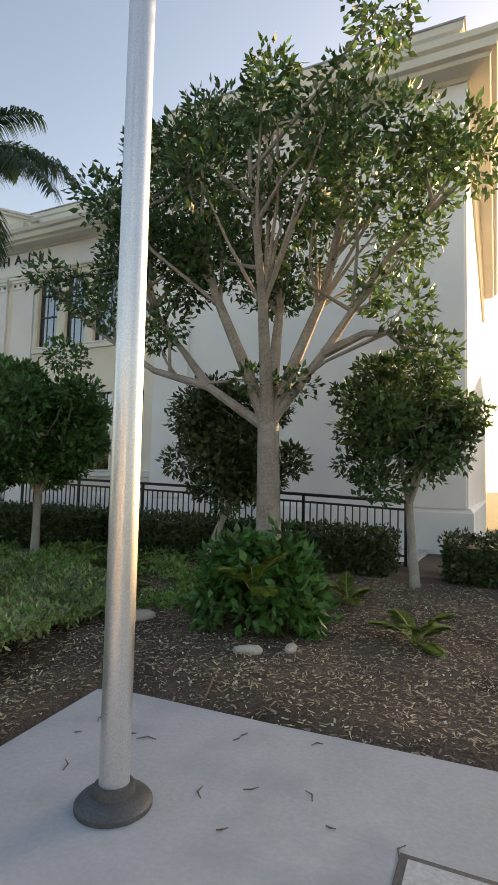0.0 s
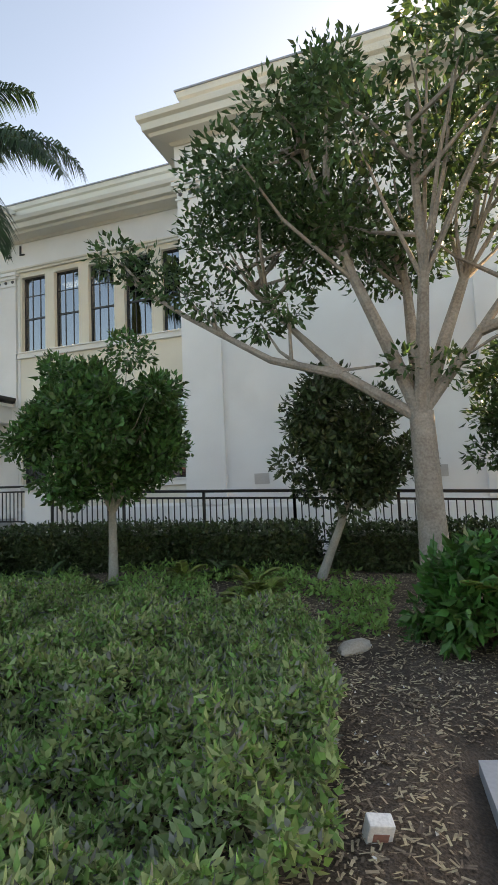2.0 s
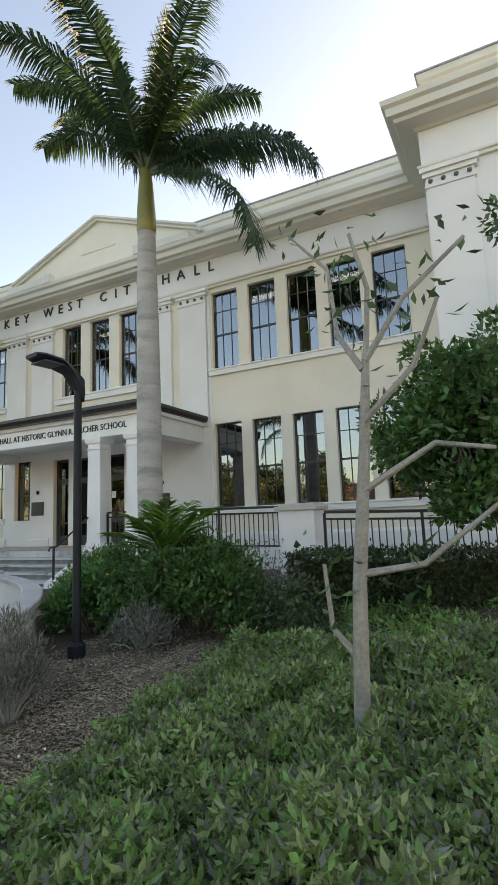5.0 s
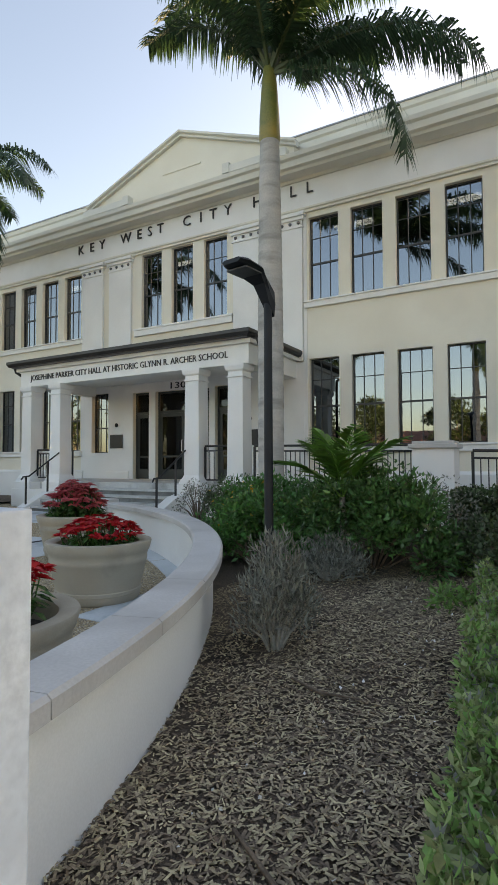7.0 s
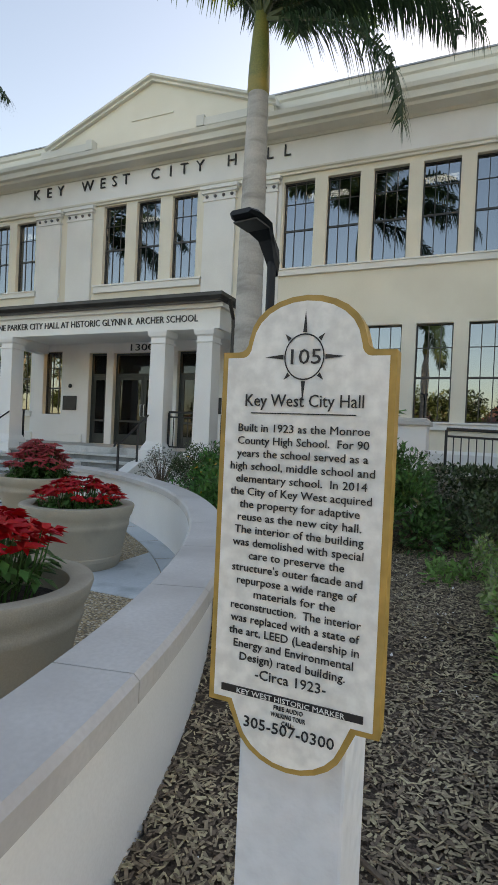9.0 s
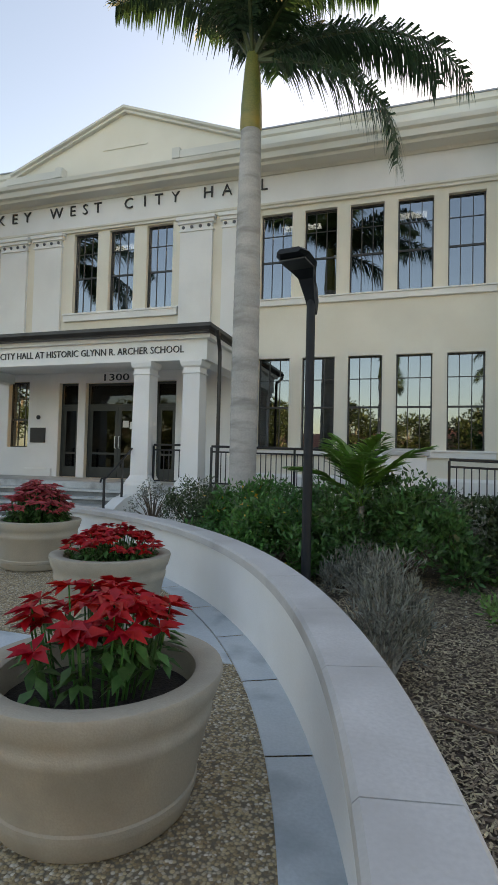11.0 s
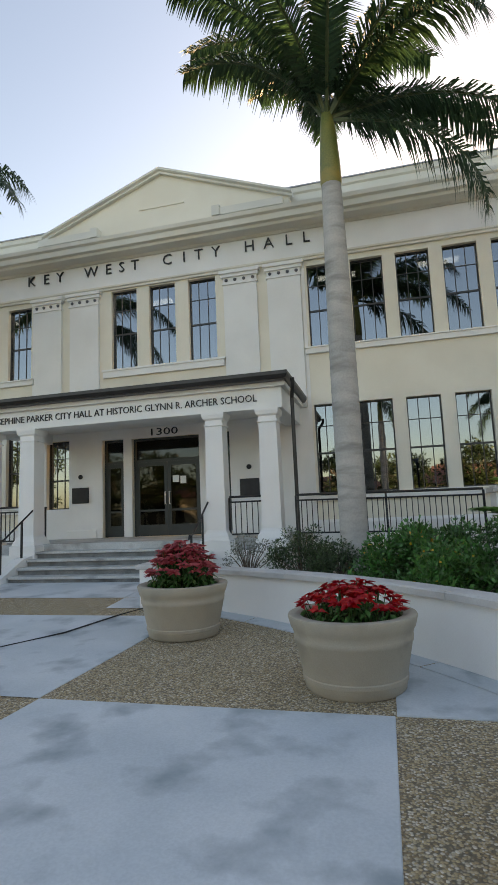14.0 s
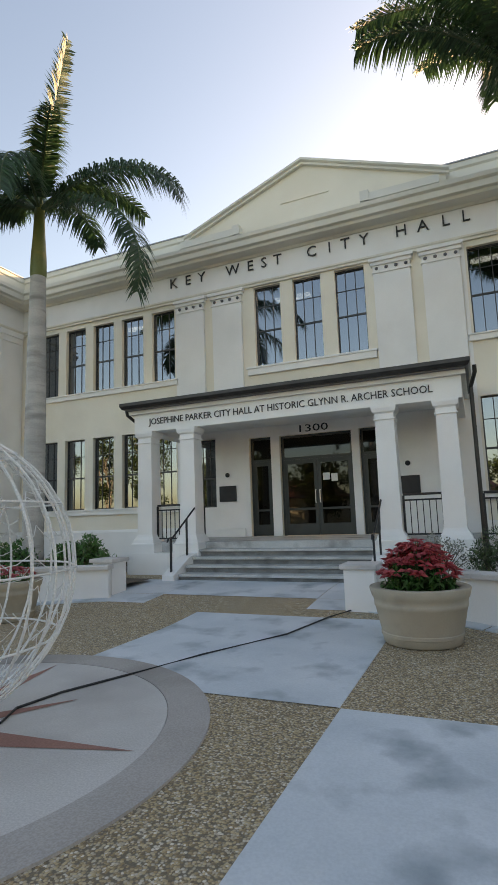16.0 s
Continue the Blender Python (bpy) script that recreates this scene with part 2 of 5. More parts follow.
def gravel_material(name):
    """Exposed aggregate: round pebbles of tan, brown and white in a grey matrix."""
    m = material(name, (0.36, 0.29, 0.19), (0.46, 0.38, 0.27), 3, 0.75, 50, 0)
    N, L = m.node_tree.nodes, m.node_tree.links
    bs = N["Principled BSDF"]
    geo = N.new("ShaderNodeNewGeometry")
    vo = N.new("ShaderNodeTexVoronoi")
    vo.inputs["Scale"].default_value = 60
    L.new(geo.outputs["Position"], vo.inputs["Vector"])
    rp = N.new("ShaderNodeValToRGB")
    e = rp.color_ramp.elements
    e[0].position, e[0].color = 0.0, (0.13, 0.09, 0.055, 1)
    e[1].position, e[1].color = 1.0, (0.78, 0.72, 0.60, 1)
    for p, c in ((0.3, (0.34, 0.23, 0.11, 1)), (0.55, (0.56, 0.43, 0.24, 1)), (0.8, (0.46, 0.38, 0.27, 1))):
        k = e.new(p)
        k.color = c
    sep = N.new("ShaderNodeSeparateColor")
    L.new(vo.outputs["Color"], sep.inputs[0])
    L.new(sep.outputs[0], rp.inputs[0])
    mr = N.new("ShaderNodeMapRange")
    mr.inputs["From Min"].default_value, mr.inputs["From Max"].default_value = 0.46, 0.80
    L.new(vo.outputs["Distance"], mr.inputs["Value"])
    mx = N.new("ShaderNodeMix")
    mx.data_type = "RGBA"
    L.new(mr.outputs["Result"], mx.inputs[0])
    L.new(rp.outputs[0], mx.inputs[6])
    mx.inputs[7].default_value = (0.13, 0.105, 0.075, 1)
    old = bs.inputs["Base Color"].links[0].from_socket
    m2 = N.new("ShaderNodeMix")
    m2.data_type = "RGBA"
    m2.inputs[0].default_value = 0.12
    L.new(mx.outputs[2], m2.inputs[6])
    L.new(old, m2.inputs[7])
    L.new(m2.outputs[2], bs.inputs["Base Color"])
    b = N.new("ShaderNodeBump")
    b.invert = True
    b.inputs["Strength"].default_value, b.inputs["Distance"].default_value = 0.7, 0.01
    L.new(vo.outputs["Distance"], b.inputs["Height"])
    L.new(b.outputs[0], bs.inputs["Normal"])
    return m


def glass_material(name, tint, mirror):
    m = bpy.data.materials.new(name)
    m.use_nodes = True
    N, L = m.node_tree.nodes, m.node_tree.links
    out = N["Material Output"]
    N.remove(N["Principled BSDF"])
    gl, tr, mx = N.new("ShaderNodeBsdfGlossy"), N.new("ShaderNodeBsdfTransparent"), N.new("ShaderNodeMixShader")
    gl.inputs["Roughness"].default_value = 0.015
    gl.inputs["Color"].default_value = (0.82, 0.92, 1.0, 1)
    tr.inputs["Color"].default_value = (*tint, 1)
    geo, nz, b = N.new("ShaderNodeNewGeometry"), N.new("ShaderNodeTexNoise"), N.new("ShaderNodeBump")
    nz.inputs["Scale"].default_value = 1.6
    b.inputs["Strength"].default_value, b.inputs["Distance"].default_value = 0.05, 0.02
    L.new(geo.outputs["Position"], nz.inputs["Vector"])
    L.new(nz.outputs[0], b.inputs["Height"])
    L.new(b.outputs[0], gl.inputs["Normal"])
    mx.inputs[0].default_value = mirror
    L.new(tr.outputs[0], mx.inputs[1])
    L.new(gl.outputs[0], mx.inputs[2])
    L.new(mx.outputs[0], out.inputs["Surface"])
    return m


def lamp_material(name, color, strength):
    m = bpy.data.materials.new(name)
    m.use_nodes = True
    bs = m.node_tree.nodes["Principled BSDF"]
    bs.inputs["Emission Color"].default_value, bs.inputs["Emission Strength"].default_value = (*color, 1), strength
    return m


CREAM = material("cream_stucco", (0.78, 0.725, 0.61), (0.83, 0.78, 0.67), 0.8, 0.85, 90, 0.1, stain=(0.74, 0.685, 0.58), stain_scale=0.5, mixfine=0.1)
WHITE = material("white_stucco", (0.80, 0.79, 0.77), (0.86, 0.85, 0.83), 0.9, 0.85, 90, 0.1, stain=(0.74, 0.73, 0.71), stain_scale=0.5, mixfine=0.1)
TRIM = material("white_trim_paint", (0.80, 0.79, 0.76), (0.85, 0.84, 0.81), 1.5, 0.6, 80, 0.06, mixfine=0.1)
CORNICE = material("cornice_paint", (0.72, 0.68, 0.58), (0.79, 0.76, 0.68), 0.7, 0.75, 60, 0.1, stain=(0.62, 0.60, 0.55), stain_scale=0.4)
ROOF = material("dark_roof", (0.10, 0.10, 0.11), (0.15, 0.15, 0.16), 2, 0.5, 40, 0.1)
GUTTER = material("dark_bronze_gutter", (0.035, 0.032, 0.03), (0.05, 0.047, 0.045), 4, 0.4, 80, 0.05, metal=0.4)
FRAME = material("dark_window_frame", (0.025, 0.026, 0.028), (0.04, 0.04, 0.042), 4, 0.45, 80, 0.05)
GLASS = glass_material("tinted_glass", (0.10, 0.115, 0.125), 0.21)
DOORGLASS = glass_material("door_glass", (0.12, 0.135, 0.12), 0.035)
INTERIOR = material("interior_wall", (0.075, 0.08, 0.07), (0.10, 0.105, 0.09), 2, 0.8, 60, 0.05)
BLACK = material("black_painted_metal", (0.018, 0.018, 0.02), (0.03, 0.03, 0.033), 6, 0.4, 120, 0.06, metal=0.3)
LAMPBLUE = material("dark_lamp_post_paint", (0.008, 0.011, 0.016), (0.013, 0.017, 0.022), 6, 0.5, 120, 0.05, spec=0.3)
CONCRETE = material("pale_concrete", (0.49, 0.545, 0.575), (0.61, 0.65, 0.67), 1.1, 0.8, 55, 0.15, stain=(0.27, 0.32, 0.345), stain_scale=1.7, mixfine=0.14)
CAP = material("wall_cap_concrete", (0.50, 0.48, 0.46), (0.58, 0.56, 0.54), 2.0, 0.8, 60, 0.15, mixfine=0.15, stain=(0.42, 0.40, 0.38), stain_scale=1.2)
# riser colour holds both the dirt and the shade under the nosings
RISER = material("stained_shaded_riser_concrete", (0.15, 0.155, 0.15), (0.24, 0.245, 0.24), 3.0, 0.85, 60, 0.2, stain=(0.09, 0.09, 0.088), stain_scale=2.5)
STEP = material("step_concrete", (0.42, 0.43, 0.42), (0.54, 0.55, 0.54), 2.0, 0.8, 60, 0.2, stain=(0.24, 0.24, 0.23), stain_scale=1.6)
RING = material("compass_ring_concrete", (0.34, 0.31, 0.28), (0.42, 0.39, 0.36), 1.5, 0.8, 70, 0.2, stain=(0.25, 0.23, 0.21))
DISC = material("compass_disc_concrete", (0.48, 0.46, 0.43), (0.56, 0.54, 0.51), 1.5, 0.75, 70, 0.12, stain=(0.38, 0.36, 0.34))
STAR = material("compass_star_red", (0.28, 0.13, 0.10), (0.34, 0.17, 0.13), 1.5, 0.75, 70, 0.12)
GRAVEL = gravel_material("exposed_aggregate")
SOIL = material("mulch_soil", (0.085, 0.062, 0.045), (0.16, 0.12, 0.09), 2.5, 0.95, 70, 1.0, dist=0.03, stain=(0.035, 0.025, 0.018), stain_scale=1.2, mixfine=0.6)
CHIP = material("mulch_chips", (0.24, 0.175, 0.12), (0.43, 0.335, 0.24), 3, 0.9, 60, 0.1, rnd=0.6)
SIDEWALK = material("sidewalk_concrete", (0.42, 0.44, 0.45), (0.52, 0.54, 0.55), 1.2, 0.85, 55, 0.2, stain=(0.32, 0.33, 0.33))
PAD = material("pad_concrete", (0.36, 0.38, 0.40), (0.44, 0.46, 0.48), 1.4, 0.85, 45, 0.2, mixfine=0.14, stain=(0.27, 0.295, 0.32), stain_scale=1.5)
ASPHALT = material("asphalt", (0.045, 0.045, 0.047), (0.06, 0.06, 0.062), 1.0, 0.9, 90, 0.3)
GRASS = material("distant_grass", (0.05, 0.075, 0.03), (0.08, 0.10, 0.045), 0.8, 0.95, 30, 0.4)
POT = material("planter_concrete", (0.36, 0.315, 0.245), (0.43, 0.38, 0.30), 1.6, 0.85, 110, 0.2, mixfine=0.14, stain=(0.30, 0.265, 0.21), stain_scale=2.2)
POTSOIL = material("potting_soil", (0.02, 0.015, 0.012), (0.045, 0.035, 0.028), 14, 0.95, 60, 1.0, dist=0.03)
ALU = material("brushed_aluminium", (0.62, 0.64, 0.66), (0.72, 0.74, 0.76), 2.0, 0.34, 160, 0.06, metal=0.85)
ALUBASE = material("flagpole_base_metal", (0.07, 0.075, 0.08), (0.11, 0.115, 0.12), 4, 0.55, 90, 0.1, metal=0.3)
BARK = material("grey_bark", (0.24, 0.21, 0.18), (0.36, 0.33, 0.29), 5, 0.9, 40, 0.6, dist=0.02)
PALEBARK = material("pale_sapling_bark", (0.26, 0.25, 0.22), (0.36, 0.35, 0.31), 6, 0.9, 50, 0.4)
PALMBARK = material("palm_trunk", (0.36, 0.35, 0.33), (0.50, 0.48, 0.45), 1.6, 0.9, 30, 0.25, dist=0.02, stain=(0.24, 0.23, 0.21), stain_scale=1.8, mixfine=0.16)
for node in [n for n in PALMBARK.node_tree.nodes if n.bl_idname == "ShaderNodeTexNoise" and n.inputs["Scale"].default_value < 2]:
    flat_rings = PALMBARK.node_tree.nodes.new("ShaderNodeMapping")          # weathering runs round the trunk in bands
    flat_rings.inputs["Scale"].default_value = (0.6, 0.6, 2.6)
    PALMBARK.node_tree.links.new(node.inputs["Vector"].links[0].from_socket, flat_rings.inputs["Vector"])
    PALMBARK.node_tree.links.new(flat_rings.outputs[0], node.inputs["Vector"])
SHAFT = material("palm_crownshaft", (0.10, 0.15, 0.035), (0.24, 0.21, 0.05), 1.3, 0.45, 40, 0.1, stain=(0.38, 0.26, 0.05), stain_scale=1.6)
RACHIS = material("palm_rachis", (0.04, 0.07, 0.025), (0.08, 0.11, 0.04), 3, 0.5, 40, 0.05)
FROND = leaf_material("palm_leaflets", (0.022, 0.06, 0.03), (0.045, 0.095, 0.036), 0.3, 0.5, 0.36)
LEAF_TREE = leaf_material("tree_leaves", (0.06, 0.12, 0.045), (0.10, 0.17, 0.06), 0.5, 0.4, 0.35)
LEAF_DARK = leaf_material("glossy_dark_leaves", (0.06, 0.145, 0.042), (0.11, 0.22, 0.065), 0.5, 0.35, 0.32)
LEAF_HEDGE = leaf_material("hedge_leaves", (0.045, 0.078, 0.03), (0.085, 0.12, 0.05), 0.5)
LEAF_BUSH = leaf_material("broad_bush_leaves", (0.05, 0.16, 0.035), (0.09, 0.22, 0.055), 0.45, 0.35, 0.3)
LEAF_COVER = leaf_material("groundcover_leaves", (0.28, 0.36, 0.14), (0.38, 0.44, 0.21), 0.4, 0.6, 0.45)
LEAF_LIME = leaf_material("lime_leaves", (0.14, 0.20, 0.03), (0.22, 0.26, 0.05), 0.4)
LEAF_GREY = leaf_material("silvery_leaves", (0.19, 0.20, 0.165), (0.27, 0.275, 0.235), 0.4, 0.8, 0.3)
LEAF_RED = leaf_material("poinsettia_bracts", (0.50, 0.003, 0.012), (0.62, 0.008, 0.02), 0.1, 0.5, 0.25)
LEAF_PINK = leaf_material("faded_red_bracts", (0.52, 0.07, 0.085), (0.62, 0.15, 0.16), 0.12, 0.55, 0.3)
LEAF_PALMLET = leaf_material("young_palm_leaves", (0.10, 0.24, 0.04), (0.18, 0.34, 0.06), 0.3, 0.4, 0.35)
FLOWER = leaf_material("yellow_flowers", (0.55, 0.30, 0.03), (0.65, 0.42, 0.05), 0.2)
LETTER = material("bronze_letters", (0.022, 0.02, 0.02), (0.035, 0.032, 0.03), 6, 0.45, 100, 0.0, metal=0.3)
SIGNWHITE = material("sign_face", (0.74, 0.74, 0.70), (0.80, 0.80, 0.76), 3, 0.5, 80, 0.04)
GOLD = material("ochre_sign_edge", (0.38, 0.23, 0.05), (0.48, 0.30, 0.08), 6, 0.5, 60, 0.15)
POSTWHITE = material("white_wood_post", (0.68, 0.72, 0.75), (0.78, 0.81, 0.83), 3, 0.6, 40, 0.3, stain=(0.58, 0.62, 0.66), stain_scale=2.5)
WIRE = material("white_wire", (0.62, 0.62, 0.60), (0.72, 0.72, 0.70), 6, 0.5, 60, 0.0)
CABLE = material("black_cable", (0.012, 0.012, 0.012), (0.02, 0.02, 0.02), 9, 0.5, 90, 0.0)
PAPER = material("white_paper", (0.75, 0.75, 0.73), (0.8, 0.8, 0.78), 9, 0.7, 90, 0.0)
BROWNWOOD = material("dry_wood", (0.10, 0.07, 0.05), (0.20, 0.15, 0.11), 12, 0.9, 60, 0.5)
STONE = material("pale_stone", (0.40, 0.36, 0.30), (0.5, 0.46, 0.4), 8, 0.9, 60, 0.4)
WARMLIGHT = lamp_material("warm_ceiling_lamp", (1.0, 0.62, 0.22), 11)
COOLLIGHT = lamp_material("white_ceiling_lamp", (1.0, 0.93, 0.82), 9)

# ---- ground ----
AX = -18.85           # axis of symmetry of the building and the plaza
CY = -1.21            # centre of the curved walls, on the axis


def smooth(v, a, b):
    k = min(1.0, max(0.0, (v - a) / (b - a)))
    return k * k * (3 - 2 * k)


def bed(x, y):
    """Height of the planting beds outside the curved walls."""
    xx = x if x > AX else 2 * AX - x
    z = 0.06 + 0.25 * smooth(xx, -10.3, -5.5) + 0.12 * smooth(y, 0.3, 4.0) * (1 - 0.6 * smooth(xx, -6, -3))
    z += 0.10 * smooth(y, 4.0, 8.0)
    if x > -2.7 and y < 3.3:
        z -= 0.12 * (1 - smooth(y, 2.9, 3.3)) * smooth(x, -2.7, -2.3)
    return z + 0.02 * noise.noise(Vector((x * 1.3, y * 1.3, 0)))


def paved(x, y):
    return 0.22 * smooth(y, 5.2, 9.3)


bm = bmesh.new()
box(bm, -1500, 1500, -1500, 1500, -0.6, -0.30)
tagged(part("ground", bm, GRASS), "flat ground of the town around the hall", "ground", kind="structure")
tagged(part("road", boxes((-300, 300, -16, -4.72, -0.4, -0.16)), ASPHALT), "grey asphalt street in front of the hall", "road", kind="structure")


def sheet(x0, x1, y0, y1, nx, ny, f, keep=lambda x, y: True, skirt=0.3):
    bm = bmesh.new()
    V = {}
    for i in range(nx + 1):
        for j in range(ny + 1):
            x, y = x0 + (x1 - x0) * i / nx, y0 + (y1 - y0) * j / ny
            V[i, j] = bm.verts.new((x, y, f(x, y)))
    for i in range(nx):
        for j in range(ny):
            x, y = x0 + (x1 - x0) * (i + 0.5) / nx, y0 + (y1 - y0) * (j + 0.5) / ny
            if keep(x, y):
                bm.faces.new((V[i, j], V[i + 1, j], V[i + 1, j + 1], V[i, j + 1]))
    loose = [v for v in bm.verts if not v.link_faces]
    bmesh.ops.delete(bm, geom=loose, context="VERTS")
    return bm


def outside(x, y):
    return math.hypot(x - AX, y - CY) > 8.97 and not (-24 < x < -13.6 and y > 9.0) and not (abs(x - AX) < 2.75 and y > 6) and not (-24 < x < -13.6 and math.hypot(x - AX, y - CY) < 9.4)


def in_bed(x, y):
    return outside(x, y) and not (AX - 2.4 < x < AX + 2.4)


tagged(part("soil_bed", sheet(-9.9, 12, 0.15, 14, 150, 100, bed, outside), SOIL, smooth=True), "planting bed covered with brown bark mulch", "ground", kind="structure")
tagged(part("soil_bed_west", sheet(-45, -13.0, 0.15, 14, 150, 90, bed, outside), SOIL, smooth=True), "shaded planting bed with dark mulch", "ground", kind="structure")
tagged(part("soil_bed_corner", sheet(-13.2, -9.7, 0.15, 14, 60, 120, bed, outside), SOIL, smooth=True), "mulched bed behind the curved wall", "ground", kind="structure")
bm = sheet(-60, 20, -4.5, 0.35, 160, 8, lambda x, y: 0.25 * smooth(x if x > AX else 2 * AX - x, -9.8, -5.5) + 0.005, lambda x, y: abs(x - AX) > 8.75)
tagged(part("pavement", bm, SIDEWALK), "grey concrete pavement along the street", "pavement", kind="structure")
tagged(part("kerb", boxes((-60, 20, -4.72, -4.5, -0.3, 0.0), bev=0.02), SIDEWALK), "concrete kerb between pavement and street", "kerb", kind="structure")

# plaza: aggregate sheet with concrete slabs laid 12 mm proud
bm = sheet(AX - 9, AX + 9, -4.5, 10.8, 120, 110, paved, lambda x, y: math.hypot(x - AX, y - CY) < 8.97 or (y < -0.0 and abs(x - AX) < 8.76) or (abs(x - AX) < 5.3 and y > 5))
plaza = tagged(part("plaza_floor", bm, GRAVEL, smooth=True), "exposed aggregate plaza floor of tan pebbles", "floor", kind="structure")


def slab(x0, x1, y0, y1, mat=CONCRETE):
    g = 0.006
    bm = bmesh.new()
    n = max(1, int((y1 - y0) / 0.14))
    prev = None
    for j in range(n + 1):
        y = y0 + g + (y1 - y0 - 2 * g) * j / n
        z = paved(0, y) + 0.007
        row = [bm.verts.new((x, y, zz)) for x, zz in ((x0 + g, z - 0.06), (x0 + g, z - 0.004), (x0 + g + 0.006, z), (x1 - g - 0.006, z), (x1 - g, z - 0.004), (x1 - g, z - 0.06))]
        if prev:
            for k in range(5):
                bm.faces.new((prev[k], prev[k + 1], row[k + 1], row[k]))
        prev = row
    return part("slab", bm, mat, plaza)


for x0, x1, y0, y1 in ((-15.8, -12.66, -0.05, 3.2), (-15.8, -12.66, -3.2, -0.05), (-25.05, -21.9, -0.05, 3.2), (-25.05, -21.9, -3.2, -0.05),
                       (-20.4, -17.3, 7.75, 9.35), (-17.3, -14.4, 7.75, 9.35), (-23.3, -20.4, 7.75, 9.35), (-17.3, -15.85, 7.05, 7.75), (-21.85, -20.4, 7.05, 7.75)):
    slab(x0, x1, y0, y1)
slab(-19.05, -15.8, 3.2, 6.62)
bm = bmesh.new()
prev = None
for k in range(13):
    y = 3.206 + 1.54 * k / 12
    xe = AX + math.sqrt(8.60 ** 2 - (y - CY) ** 2)
    row = [bm.verts.new((x, y, z)) for x, z in ((-12.654, -0.05), (-12.654, 0.008), (max(xe, -12.64), 0.008), (max(xe, -12.64), -0.05))]
    if prev:
        for j in range(3):
            bm.faces.new((prev[j], prev[j + 1], row[j + 1], row[j]))
    else:
        bm.faces.new(row)
    prev = row
part("slab", bm, CONCRETE, plaza)

# grey border that runs round the foot of the curved walls
for a0, a1, name in ((-4, 74, "border"), (106, 184, "border")):
    n = 12
    for i in range(n):
        s0, s1 = a0 + (a1 - a0) * i / n, a0 + (a1 - a0) * (i + 1) / n
        bm = bmesh.new()
        rings = []
        for k in range(7):
            a = radians(s0 + 0.05 + (s1 - s0 - 0.1) * k / 6)
            ring = []
            for r, dz in ((8.61, -0.05), (8.61, 0.016), (8.89, 0.016)):
                x, y = AX + r * math.cos(a), CY + r * math.sin(a)
                ring.append(bm.verts.new((x, y, paved(x, y) + dz)))
            rings.append(ring)
        for p, q in zip(rings, rings[1:]):
            for k in range(2):
                bm.faces.new((p[k], p[k + 1], q[k + 1], q[k]))
        part("slab", bm, CONCRETE, plaza)

# compass rose set into the plaza
CC = (AX, 1.64)
compass = thing("compass_rose", "round concrete compass inlay with a dull red star", "floor inlay", at=(CC[0], CC[1], 0))
part("ring", arc_block(2.0, 2.35, -0.05, 0.018, 0, 360, 96, (0, 0)), RING, compass)
part("disc", lathe([(1.995, -0.05), (1.995, 0.014)], 96), DISC, compass)
bm = bmesh.new()
for i in range(8):
    a = radians(45 * i + 8.7)
    L, W = (1.93, 0.26) if i % 2 == 0 else (1.3, 0.2)
    p = [(0, 0), (W * math.cos(a - 0.75), W * math.sin(a - 0.75)), (L * math.cos(a), L * math.sin(a)), (W * math.cos(a + 0.75), W * math.sin(a + 0.75))]
    bm.faces.new([bm.verts.new((x, y, 0.018 + 0.0006 * (i % 2))) for x, y in p])
part("star", bm, STAR, compass)

# curved walls with caps
for a0, a1, name, lab in ((6.5, 73.5, "curved_wall_east", "low white curved wall with a grey concrete cap"), (106.5, 173.5, "curved_wall_west", "low white curved wall along the far planting bed")):
    w = thing(name, lab, "wall", kind="structure")
    part("wall_body", arc_block(8.87, 8.98, -0.1, 0.665, a0, a1, 60), WHITE, w)
    n = 12
    for i in range(n):
        s0, s1 = a0 - 0.2 + (a1 - a0 + 0.4) * i / n, a0 - 0.2 + (a1 - a0 + 0.4) * (i + 1) / n
        part("cap_block", arc_block(8.78, 9.07, 0.665, 0.75, s0 + 0.02, s1 - 0.02, 8, bev=0.018), CAP, w)
for x, y in ((-16.40, 7.25), (-21.70, 7.75)):
    p = thing("pier", "square white pier with a grey cap at the wall end", "pier", "wall piers", at=(x, y, paved(x, y)))
    part("shaft", boxes((-0.24, 0.24, -0.24, 0.24, -0.05, 0.62), bev=0.012), WHITE, p)
    part("cap", boxes((-0.29, 0.29, -0.29, 0.29, 0.62, 0.70), bev=0.018), CAP, p)

# ---- the hall ----
FY, WY, WX, EX = 13.25, 10.8, -7.67, -0.6
LX, LE = 2 * AX - WX, 2 * AX - EX
holes, wins = [], []
WZ = ((2.0, 4.45), (6.1, 8.5))
xsR = [-14.34 + 1.228 * i for i in range(5)]
xsL = [2 * AX - x - 0.88 for x in xsR]
for z0, z1 in WZ:
    for x in xsR + xsL:
        wins.append((x, x + 0.88, z0, z1))
for c in (-20.06, -18.79, -17.50):
    wins.append((c - 0.43, c + 0.43, 6.1, 8.62))
doors = [(-20.82, -20.12, 1.0, 3.92), (-19.85, -17.72, 1.0, 3.9), (-17.5, -16.8, 1.0, 3.92)]
porchwins = [(-22.75, -21.95, 1.9, 4.0), (-15.6, -14.9, 1.9, 3.4)]
holes = wins + doors + porchwins[:1]
tagged(part("wall_main", pierced(LX, WX, -0.2, 9.69, FY, 0.35, holes), CREAM), "cream stucco facade with rows of tall windows", "wall", kind="structure")
for name, x0, x1 in (("wall_wing_east", WX, EX), ("wall_wing_west", LE, LX)):
    tagged(part(name, boxes((x0, x1, WY, 30, -0.2, 9.7)), WHITE), "white stucco wing of the hall", "wall", kind="structure")
